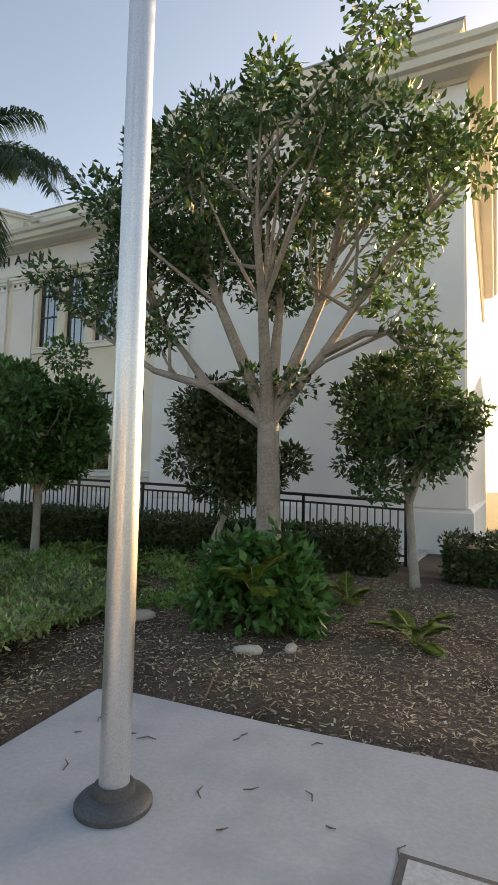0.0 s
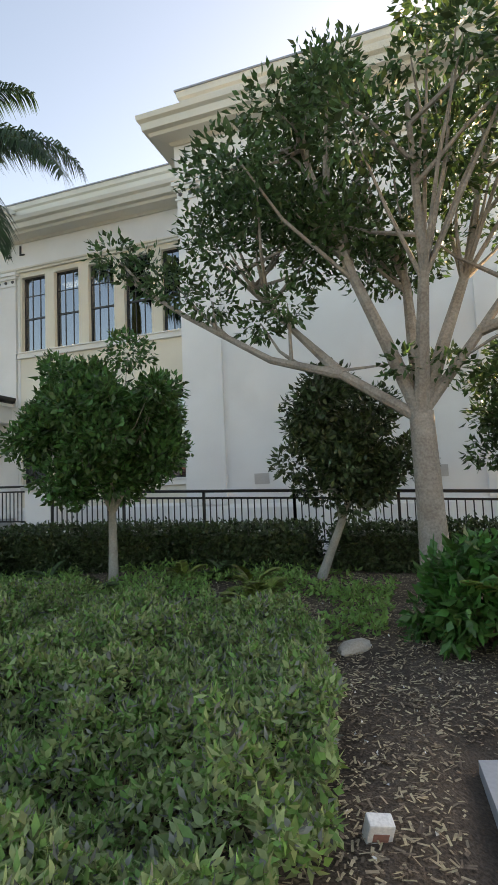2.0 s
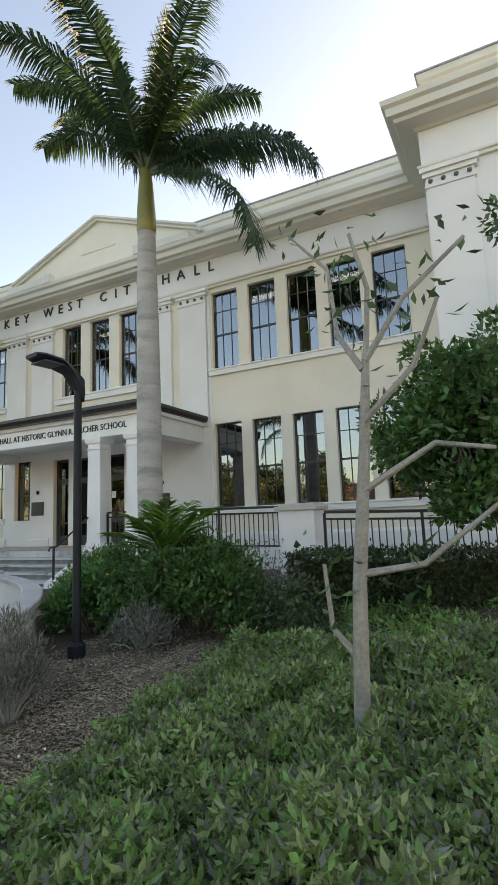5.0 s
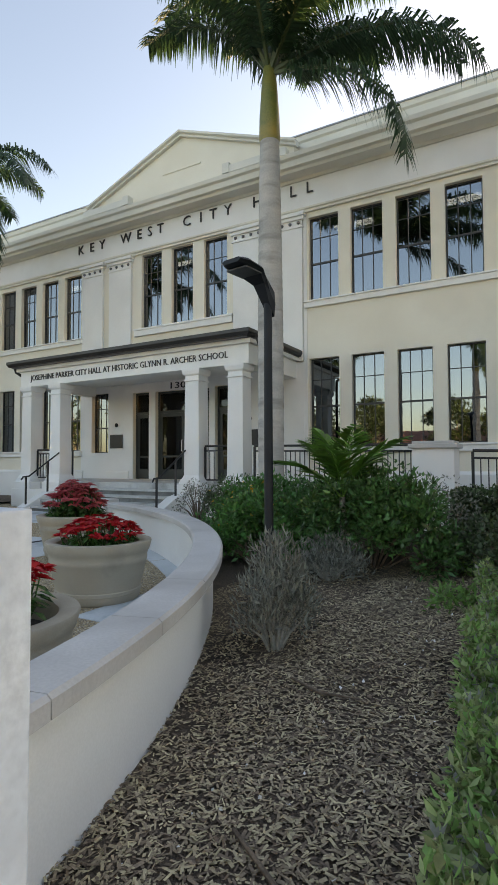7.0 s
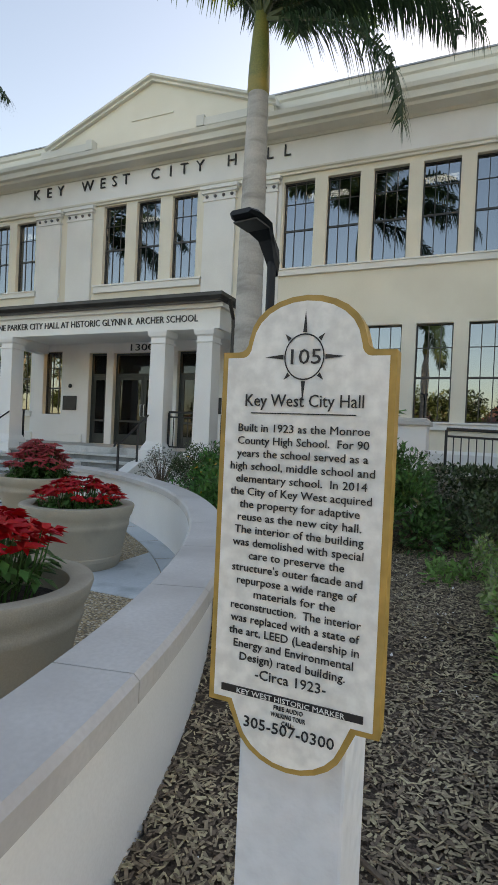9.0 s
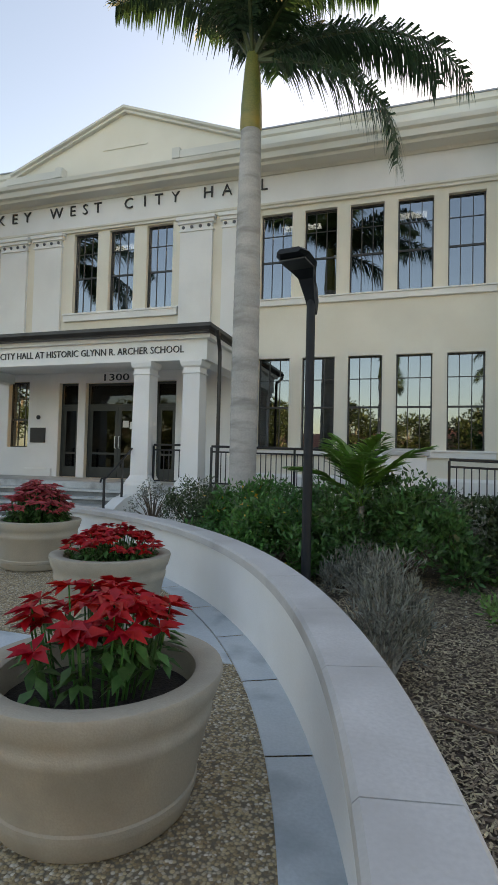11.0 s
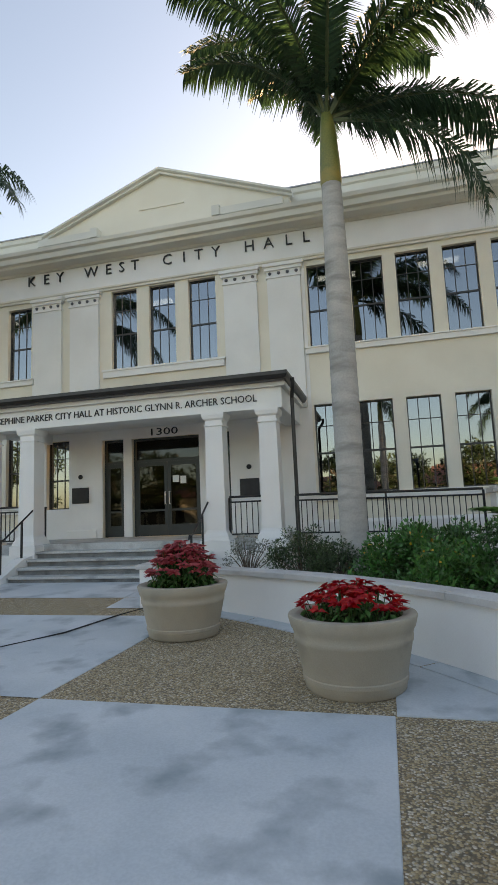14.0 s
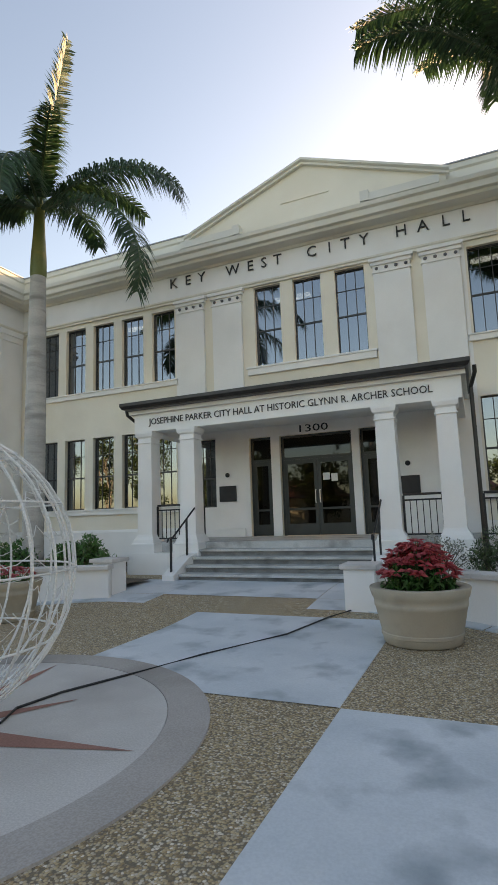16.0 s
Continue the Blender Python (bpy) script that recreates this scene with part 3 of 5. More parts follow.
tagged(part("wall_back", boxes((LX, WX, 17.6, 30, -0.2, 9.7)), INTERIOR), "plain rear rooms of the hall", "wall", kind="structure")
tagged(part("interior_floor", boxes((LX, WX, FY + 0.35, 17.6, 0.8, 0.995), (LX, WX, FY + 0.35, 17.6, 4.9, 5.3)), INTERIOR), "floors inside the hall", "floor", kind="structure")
tagged(part("roof", boxes((LE, EX, 13.4, 30, 9.7, 10.3)), ROOF), "flat dark roof of the hall", "roof", kind="structure")
for i in range(6):
    x = LX + 4 + i * 3.1
    lamp = thing("ceiling_lamp", "lit office ceiling lamp seen through the glass", "lamp", "office lamps", at=(x, 15.2, 8.9))
    part("panel", boxes((-0.6, 0.6, -0.15, 0.15, 0, 0.05)), COOLLIGHT, lamp)
    part("housing", boxes((-0.64, 0.64, -0.19, 0.19, 0.05, 0.12)), FRAME, lamp)
for x in (-20.4, -18.8, -17.2):
    lamp = thing("ceiling_lamp", "warm lit lobby ceiling lamp", "lamp", "lobby lamps", at=(x, 15.6, 4.75))
    part("panel", boxes((-0.3, 0.3, -0.18, 0.18, 0, 0.05)), WARMLIGHT, lamp)
    part("housing", boxes((-0.34, 0.34, -0.22, 0.22, 0.05, 0.14)), FRAME, lamp)

EDGE = [(LE, 24), (LE, WY), (LX, WY), (LX, FY), (WX, FY), (WX, WY), (EX, WY), (EX, 24)]
corn = tagged(part("cornice", sweep(EDGE, [(0.0, 9.60), (0.08, 9.60), (0.13, 9.66), (0.44, 9.69), (0.47, 9.76), (0.57, 9.79), (0.59, 9.95), (0.66, 10.00), (0.68, 10.11), (0.1, 10.30), (-0.05, 10.30)]), CORNICE), "deep cream moulded cornice round the roofline", "cornice", kind="structure")
tagged(part("parapet", sweep(EDGE, [(-0.10, 10.28), (-0.10, 10.80), (-0.04, 10.84), (-0.02, 10.98), (-0.35, 10.98), (-0.35, 10.28)]), CORNICE), "plain parapet above the cornice", "parapet", kind="structure")
PAL = material("flashing_grey", (0.30, 0.31, 0.33), (0.36, 0.37, 0.39), 3, 0.5, 60, 0.05, metal=0.5)
tagged(part("parapet_flashing", sweep(EDGE, [(0.01, 10.982), (0.01, 11.02), (-0.38, 11.02), (-0.38, 10.982)]), PAL), "thin grey metal flashing on the parapet", "flashing", kind="structure")
tagged(part("frieze", sweep(EDGE, [(0.0, 8.80), (0.035, 8.80), (0.035, 9.595), (0.0, 9.595)]), WHITE), "smooth white frieze under the cornice", "frieze", kind="structure")
tagged(part("architrave", sweep(EDGE, [(0.0, 8.66), (0.07, 8.66), (0.07, 8.72), (0.11, 8.745), (0.11, 8.795), (0.0, 8.795)]), CORNICE), "thin moulding under the frieze", "trim", kind="structure")
for pp in (EDGE[:4] + [(-23.15, FY)], [(-14.55, FY)] + EDGE[4:]):
    tagged(part("baseboard", sweep(pp, [(0.0, -0.2), (0.09, -0.2), (0.09, 1.22), (0.04, 1.30), (0.0, 1.30)]), WHITE), "projecting white plinth at the foot of the walls", "plinth", kind="structure")

# pediment
bm = bmesh.new()
PX = -18.66           # axis of the gable
for y0, y1, z, w in ((13.05, 13.5, 0.0, 3.98),):
    f = [bm.verts.new((PX + sx, y0, zz)) for sx, zz in ((-w, 10.3), (w, 10.3), (w, 10.64), (0, 12.16), (-w, 10.64))]
    b = [bm.verts.new((PX + sx, y1 + 6, zz)) for sx, zz in ((-w, 10.3), (w, 10.3), (w, 10.64), (0, 12.16), (-w, 10.64))]
    bm.faces.new(f)
    bm.faces.new(b[::-1])
    for i in range(5):
        bm.faces.new((f[i], b[i], b[(i + 1) % 5], f[(i + 1) % 5]))
ped = tagged(part("pediment", bm, CREAM), "shallow cream gable above the entrance", "pediment", kind="structure")
for s in (-1, 1):
    bm = bmesh.new()
    n = []
    for t in (0, 1):
        x, z = PX + s * 4.08 * (1 - t), 10.64 + 1.54 * t
        n.append([bm.verts.new((x, y, z + dz)) for y, dz in ((13.05, -0.10), (12.94, -0.10), (12.94, -0.03), (12.86, 0.0), (12.86, 0.07), (13.3, 0.09))])
    for k in range(6):
        bm.faces.new((n[0][k], n[0][(k + 1) % 6], n[1][(k + 1) % 6], n[1][k]))
    bm.faces.new(n[0])
    part("raking_cornice", bm, CORNICE, ped)
    part("block", boxes((AX + s * 3.0 - (1.0 if s < 0 else 1.0), AX + s * 3.0 + 1.0, 12.83, 13.1, 10.3, 10.52)), CORNICE, ped)
    part("block", boxes((AX + s * 2.0 - 0.12, AX + s * 2.0 + 0.12, 12.80, 13.1, 10.3, 10.60)), CORNICE, ped)
part("ridge_panel", boxes((PX - 0.75, PX + 0.75, 13.02, 13.06, 11.02, 11.07)), CREAM, ped)


# windows
def window(i, x0, x1, z0, z1, cols=2, split=0.42):
    w = thing("window_%d" % i, "tall dark-framed window with reflecting panes", "window", kind="structure", at=(x0, FY + 0.13, z0))
    W, H = x1 - x0, z1 - z0
    t = 0.035
    part("window_frame", boxes((0, t, 0, 0.07, 0, H), (W - t, W, 0, 0.07, 0, H), (t, W - t, 0, 0.07, 0, t), (t, W - t, 0, 0.07, H - t, H)), FRAME, w)
    zm = H * split
    part("meeting_rail", boxes((t, W - t, 0.004, 0.065, zm - 0.025, zm + 0.025)), FRAME, w)
    bars = []
    for k in range(1, 3):
        bars.append((W * k / 3 - 0.011, W * k / 3 + 0.011, 0.012, 0.055, t, zm - 0.025))
        bars.append((W * k / 3 - 0.011, W * k / 3 + 0.011, 0.012, 0.055, zm + 0.025, H - t))
    for b in bars:
        part("glazing_bar", boxes(b), FRAME, w)
    part("glazing_bar", boxes((t, W - t, 0.014, 0.053, zm + (H - zm) * 0.55, zm + (H - zm) * 0.55 + 0.022)), FRAME, w)
    for a, b in ((t, zm - 0.025), (zm + 0.025, H - t)):
        p = part("pane", boxes((t, W - t, 0.03, 0.036, a, b)), GLASS, w)
        p.visible_shadow = False
    return w


for i, (x0, x1, z0, z1) in enumerate(wins):
    window(i + 1, x0, x1, z0, z1, split=0.45)
window(len(wins) + 1, *porchwins[0])

# continuous sills and the pilaster strips between windows
for n, (x0, x1) in enumerate(((xsR[0] - 0.12, xsR[-1] + 1.12), (xsL[-1] - 0.24, xsL[0] + 1.0))):
    for z in (6.09, 1.99):
        tagged(part("window_sill_band", boxes((x0, x1, FY - 0.09, FY + 0.02, z - 0.19, z - 0.04), (x0 - 0.02, x1 + 0.02, FY - 0.13, FY + 0.1, z - 0.04, z), bev=0.006), TRIM), "long white window sill", "window sill", kind="structure")
tagged(part("window_sill_band", boxes((-20.75, -16.85, FY - 0.09, FY + 0.02, 5.84, 6.03), (-20.78, -16.82, FY - 0.12, FY + 0.1, 6.03, 6.09), bev=0.006), TRIM), "white sill of the middle windows", "window sill", kind="structure")


def pilaster(x0, x1, y, z0, z1, label="flat white pilaster with a beaded moulded capital"):
    p = thing("pilaster", label, "pilaster", kind="structure")
    part("shaft", boxes((x0 + 0.03, x1 - 0.03, y - 0.09, y + 0.02, z0, z1 - 0.42), bev=0.006), WHITE, p)
    part("capital", boxes((x0, x1, y - 0.12, y + 0.02, z1 - 0.42, z1 - 0.37), (x0 + 0.03, x1 - 0.03, y - 0.10, y + 0.02, z1 - 0.37, z1 - 0.20), (x0 - 0.03, x1 + 0.03, y - 0.15, y + 0.02, z1 - 0.20, z1 - 0.10), (x0 - 0.07, x1 + 0.07, y - 0.20, y + 0.02, z1 - 0.10, z1), bev=0.006), TRIM, p)
    n = 4
    for k in range(n):
        xc = x0 + (x1 - x0) * (k + 0.5) / n
        bm = bmesh.new()
        bmesh.ops.create_icosphere(bm, subdivisions=1, radius=0.055)
        # proud bead; the dark material paints in the shade of a hole
        o = part("rosette", bm, ROOF, p, "rosette bead coloured dark for the shade of a hole")
        o.location = (xc, y - 0.11, z1 - 0.285)


for x0, x1 in ((-16.83, -15.76), (-15.51, -14.48)):
    pilaster(x0, x1, FY, 4.4, 8.66)
    pilaster(2 * AX - x1, 2 * AX - x0, FY, 4.4, 8.66)
for x0, x1 in ((WX + 0.0, WX + 1.0), (EX - 1.0, EX), (LX - 1.0, LX)):
    pilaster(x0, x1, WY, 1.3, 8.66)
for x0, x1 in ((WX - 0.13, WX), (LX, LX + 0.13)):
    p = thing("pilaster", "flat white pilaster at the inner corner of the wing", "pilaster", kind="structure")
    part("shaft", boxes((x0 + 0.03, x1 - 0.03, 12.15, 13.05, 1.3, 8.24)), WHITE, p)
    part("capital", boxes((x0, x1, 12.1, 13.1, 8.24, 8.46), (x0 - 0.05, x1 + 0.05, 12.05, 13.1, 8.46, 8.66), bev=0.01), TRIM, p)
# white field between the pilasters and round the middle windows
tagged(part("trim", boxes((-14.5, -14.40, FY - 0.02, FY + 0.01, 1.3, 8.66), (2 * AX + 14.40, 2 * AX + 14.5, FY - 0.02, FY + 0.01, 1.3, 8.66)), WHITE), "narrow white strip beside the pilasters", "trim", kind="structure")
tagged(part("wall_porch", pierced(2 * AX + 14.5, -14.5, 1.02, 4.38, FY - 0.035, 0.033, doors + porchwins[:1]), WHITE), "white wall behind the porch", "wall", kind="structure")

# vents on the wing
for x, z, s in ((-5.92, 1.82, 0.16), (-6.0, 7.66, 0.12), (-2.4, 1.82, 0.16)):
    v = thing("wall_vent", "small square grey louvred vent on the white wall", "vent", "wall vents", at=(x, WY, z))
    part("frame", boxes((-s, s, -0.03, 0, -s * 0.7, s * 0.7), bev=0.006), CAP, v)
    for k in range(4):
        part("slat", boxes((-s * 0.8, s * 0.8, -0.042, -0.031, -s * 0.5 + k * s * 0.3, -s * 0.5 + k * s * 0.3 + 0.02)), CAP, v)

# lettering
sign = thing("facade_lettering", "widely spaced dark bronze letters on the white frieze", "lettering", at=(AX, FY - 0.06, 9.20))
for word, at in (("KEY", (-23.33, -22.78, -22.28)), ("WEST", (-21.16, -20.55, -20.09, -19.64)), ("CITY", (-18.56, -18.01, -17.54, -17.0)), ("HALL", (-15.96, -15.38, -14.79, -14.28))):
    for ch, x in zip(word, at):
        lettering("letter", ch, 0.47, LETTER, pose(x - AX, 0, 0, 90), sign, depth=0.04, thin=0.003)

# ---- porch ----
porch = thing("porch", "white entrance porch with square columns and dark roof edge", "porch", kind="structure")
P0, P1, PY = -22.97, -14.73, 10.6
part("beam", boxes((P0, P1, PY - 0.16, PY + 0.28, 3.92, 4.40), (P0, P0 + 0.44, PY + 0.28, FY - 0.04, 3.92, 4.40), (P1 - 0.44, P1, PY + 0.28, FY - 0.04, 3.92, 4.40)), TRIM, porch)
part("porch_ceiling", boxes((P0 + 0.44, P1 - 0.44, PY + 0.28, FY - 0.04, 4.22, 4.30)), TRIM, porch)
part("fascia", boxes((P0 - 0.1, P1 + 0.1, PY - 0.26, FY - 0.04, 4.402, 4.50)), TRIM, porch)
part("porch_roof", boxes((P0 - 0.12, P1 + 0.10, PY - 0.42, FY - 0.02, 4.50, 4.56)), ROOF, porch)
part("gutter", sweep([(P0 - 0.12, FY - 0.04), (P0 - 0.12, PY - 0.42), (P1 + 0.10, PY - 0.42), (P1 + 0.10, FY - 0.04)], [(-0.02, 4.52), (0.06, 4.52), (0.11, 4.60), (0.11, 4.68), (-0.02, 4.68)]), GUTTER, porch)
part("roof_slope", sweep([(P0 - 0.12, FY - 0.04), (P0 - 0.12, PY - 0.42), (P1 + 0.10, PY - 0.42), (P1 + 0.10, FY - 0.04)], [(0.0, 4.66), (-1.5, 4.86), (-1.5, 4.6), (0.0, 4.6)]), ROOF, porch)
DECKZ = 1.0
part("deck", boxes((P0 - 0.1, P1 + 0.1, PY + 0.02, FY - 0.09, -0.2, DECKZ)), STEP, porch)
for i, x in enumerate((-22.62, -21.34, -16.36, -15.08)):
    c = thing("column", "square tapering white porch column with moulded base", "column", "porch columns", at=(x, PY, 0))
    bm = bmesh.new()
    prof = [(0.36, 0.75), (0.36, 0.98), (0.32, 1.0), (0.30, 1.08), (0.25, 1.16), (0.225, 1.22), (0.205, 3.60), (0.235, 3.605), (0.235, 3.64), (0.205, 3.645), (0.205, 3.74), (0.25, 3.78), (0.27, 3.86), (0.27, 3.915)]
    rings = [[bm.verts.new((sx * r, sy * r, z)) for sx, sy in ((-1, -1), (1, -1), (1, 1), (-1, 1))] for r, z in prof]
    for a, b in zip(rings, rings[1:]):
        for k in range(4):
            bm.faces.new((a[k], a[(k + 1) % 4], b[(k + 1) % 4], b[k]))
    bm.faces.new(rings[0][::-1])
    bm.faces.new(rings[-1])
    part("shaft", bm, WHITE, c)
for x0, x1 in ((-23.05, -20.95), (-16.75, -14.65)):
    part("cheek_wall", boxes((x0, x1, PY - 0.40, PY + 0.02, -0.1, 0.76)), WHITE, porch)
for x0, x1 in ((-21.30, -21.0), (-16.70, -16.4)):
    bm = bmesh.new()
    v = [(PY - 0.4, 0.05), (PY - 0.4, 0.76), (PY - 0.75, 0.70), (PY - 1.5, 0.34), (PY - 1.5, 0.05)]
    a = [bm.verts.new((x0, y, z)) for y, z in v]
    b = [bm.verts.new((x1, y, z)) for y, z in v]
    bm.faces.new(a)
    bm.faces.new(b[::-1])
    for k in range(5):
        bm.faces.new((a[k], b[k], b[(k + 1) % 5], a[(k + 1) % 5]))
    part("cheek_wall", bm, WHITE, porch)
steps = thing("stairs", "five worn grey concrete entrance steps", "stairs", kind="structure")
for k in range(5):
    z = DECKZ - 0.16 * (k + 1) + 0.0
    y1 = PY + 0.02
    y0 = PY - 0.33 * (k + 1) + 0.02
    if k < 5:
        st = part("step", boxes((-20.99, -16.71, y0 - 0.03, y0 + 0.40, z - 0.055, z), bev=0.008), STEP, steps)
        part("riser", boxes((-20.985, -16.715, y0 + 0.025, y0 + 0.38, -0.1, z - 0.056)), RISER, st, "riser coloured dark for stains and nosing shade")
lettering("beam_lettering", "JOSEPHINE PARKER CITY HALL AT HISTORIC GLYNN R. ARCHER SCHOOL", 0.24, LETTER, pose(-18.9, PY - 0.17, 4.10, 90), None, 0.02, width=7.2)
tagged(apart(bpy.data.objects["beam_lettering"]), "small dark capital letters along the porch beam", "lettering")
lettering("house_number", "1300", 0.30, LETTER, pose(-18.82, FY - 0.05, 3.955, 90), None, 0.02, width=0.85)
tagged(apart(bpy.data.objects["house_number"]), "dark street number above the entrance doors", "lettering")

# doors
GREEN = material("dark_door_frame", (0.022, 0.028, 0.026), (0.035, 0.042, 0.04), 4, 0.4, 80, 0.03)
for i, (x0, x1, z0, z1) in enumerate(doors):
    d = thing("door_%d" % (i + 1), "glazed dark-framed entrance door with transom" if i == 1 else "narrow dark-framed glazed sidelight", "door", kind="structure", at=(x0, FY + 0.12, z0))
    W, H = x1 - x0, z1 - z0
    part("door_frame", boxes((0, 0.07, 0, 0.1, 0, H), (W - 0.07, W, 0, 0.1, 0, H), (0.07, W - 0.07, 0, 0.1, H - 0.07, H), (0.07, W - 0.07, 0, 0.1, 2.18, 2.26)), GREEN, d)
    p = part("transom_pane", boxes((0.07, W - 0.07, 0.04, 0.05, 2.26, H - 0.07)), DOORGLASS, d)
    p.visible_shadow = False
    leafs = [(0.07, W / 2 - 0.005), (W / 2 + 0.005, W - 0.07)] if i == 1 else [(0.07, W - 0.07)]
    for k, (a, b) in enumerate(leafs):
        lf = part("door_leaf", boxes((a, a + 0.1, 0.015, 0.07, 0.01, 2.18), (b - 0.1, b, 0.015, 0.07, 0.01, 2.18), (a + 0.1, b - 0.1, 0.015, 0.07, 0.01, 0.33), (a + 0.1, b - 0.1, 0.015, 0.07, 2.06, 2.18), (a + 0.1, b - 0.1, 0.015, 0.07, 0.72, 0.78)), GREEN, d)
        g = part("pane", boxes((a + 0.1, b - 0.1, 0.035, 0.045, 0.33, 2.06)), DOORGLASS, lf)
        g.visible_shadow = False
        if i == 1:
            hx = b - 0.06 if k == 0 else a + 0.06
            bm = bmesh.new()
            tube(bm, [(hx, 0.01, 0.92), (hx, -0.05, 0.92), (hx, -0.05, 1.28), (hx, 0.01, 1.28)], [0.014] * 4)
            part("handle", bm, ALU, lf, "brushed metal pull handle")
for (a, b, c, d) in ((-18.62, -18.42, 2.55, 2.75), (-18.38, -18.2, 2.5, 2.72)):
    tagged(part("paper_notice", boxes((a, b, FY + 0.125, FY + 0.129, c, d)), PAPER), "white paper notice taped to the door glass", "notice", "door notices")
for x in (-21.55, -16.25):
    pl = tagged(part("wall_plaque", boxes((x - 0.28, x + 0.28, FY - 0.075, FY - 0.036, 2.05, 2.52), bev=0.008), BLACK), "dark bronze plaque on the porch wall", "plaque", "porch plaques")
    fb = thing("fire_alarm_bell", "small round dark bell on the porch wall", "bell", at=(x, FY - 0.07, 2.85))
    o = part("dome", lathe([(0.07, 0), (0.07, 0.03), (0.03, 0.06)], 14), BLACK, fb)
    o.matrix_basis = pose(0, 0.03, 0, 90)
    part("back_box", boxes((-0.05, 0.05, 0.02, 0.034, -0.05, 0.05)), CAP, fb)
tagged(part("wall_panel_moulding", sweep([(-22.0, FY - 0.035), (-21.0, FY - 0.035)], [(0, 1.0), (0.05, 1.0), (0.05, 1.22), (0.03, 1.26), (0, 1.26)]), TRIM), "white skirting moulding at the porch wall", "trim", kind="structure")
for x in (P0 - 0.2, P1 + 0.28):
    dp = thing("downpipe", "dark bronze downpipe beside the porch column", "downpipe", at=(x, 10.5, 0))
    bm = bmesh.new()
    s = 1 if x < AX else -1
    tube(bm, [(0, -0.15, 4.56), (0, -0.1, 4.42), (s * 0.1, 0.28, 4.2), (s * 0.1, 0.30, 4.0), (s * 0.1, 0.30, 0.1)], [0.045] * 5, 8)
    part("pipe", bm, GUTTER, dp)


# ---- rails ----

def railing(name, a, b, h, label, gap=0.115, posts=1.6, low=0.1, baluster=True):
    """An iron railing from a to b, with h its height above the line a-b."""
    a, b = Vector(a), Vector(b)
    r = thing(name, label, "railing", at=a)
    d = b - a
    n = max(1, round(d.length / posts))
    for k in range(n + 1):
        p = d * k / n
        part("post", boxes((p.x - 0.022, p.x + 0.022, p.y - 0.022, p.y + 0.022, p.z - 0.25, p.z + h - 0.021)), BLACK, r)
    for z, w in ((h, 0.02), (h - 0.12, 0.014), (low, 0.014)):
        bm = bmesh.new()
        tube(bm, [(0, 0, z), tuple(d + Vector((0, 0, z)))], [w * 1.3] * 2, 6)
        part("rail", bm, BLACK, r)
    if baluster:
        m = int(d.length / gap)
        me = None
        for k in range(1, m):
            p = d * k / m
            if me is None:
                o = part("baluster", boxes((-0.009, 0.009, -0.009, 0.009, low, h - 0.12)), BLACK, r)
                me = o.data
                o.location = p
            else:
                share("baluster", me, Matrix.Translation(p), r)
    return r


railing("ramp_railing", (-9.6, 8.75, 0.79), (-4.7, 8.65, 0.65), 0.92, "black iron railing along the ramp")
railing("ramp_railing", (-4.7, 8.65, 0.65), (-1.39, 8.62, 0.52), 0.92, "black iron railing at the foot of the ramp")
railing("ramp_railing", (-14.5, 10.3, 1.0), (-10.7, 10.3, 0.95), 0.92, "black iron railing between porch and pier")
railing("porch_railing", (-16.1, 10.62, 1.0), (-15.3, 10.62, 1.0), 0.95, "short black iron railing between porch columns")
railing("porch_railing", (-22.38, 10.62, 1.0), (-21.6, 10.62, 1.0), 0.95, "short black iron railing between porch columns")
tagged(part("ramp", boxes((-9.6, -1.3, 8.68, 10.68, -0.1, 0.52), (-9.6, -4.7, 8.60, 8.70, 0.52, 0.66)), CAP), "low concrete access ramp along the wing", "ramp", kind="structure")
for x, s in ((-21.15, 1), (-16.55, -1)):
    h = thing("stair_handrail", "black iron handrail beside the entrance steps", "handrail", "stair handrails", at=(x, PY, 0))
    bm = bmesh.new()
    tube(bm, [(0, 0.35, 1.92), (0, -0.1, 1.92), (0, -1.25, 1.18), (0, -1.45, 1.16), (0, -1.5, 1.08)], [0.022] * 5, 8)
    part("rail", bm, BLACK, h)
    for y, z0, z1 in ((0.3, 1.0, 1.92), (-0.05, 0.9, 1.9), (-0.62, 0.5, 1.58), (-1.35, 0.3, 1.16)):
        part("post", boxes((-0.02, 0.02, y - 0.02, y + 0.02, z0 - 0.2, z1)), BLACK, h)
gp = thing("gate_pier", "square white pier with a weathered stone cap", "pier", at=(-10.31, 9.5, 0))
part("shaft", boxes((-0.36, 0.36, -0.3, 0.3, 0.0, 1.77), bev=0.01), WHITE, gp)
part("cap", boxes((-0.42, 0.42, -0.36, 0.36, 1.77, 1.85), (-0.36, 0.36, -0.3, 0.3, 1.85, 1.90), bev=0.015), CAP, gp)


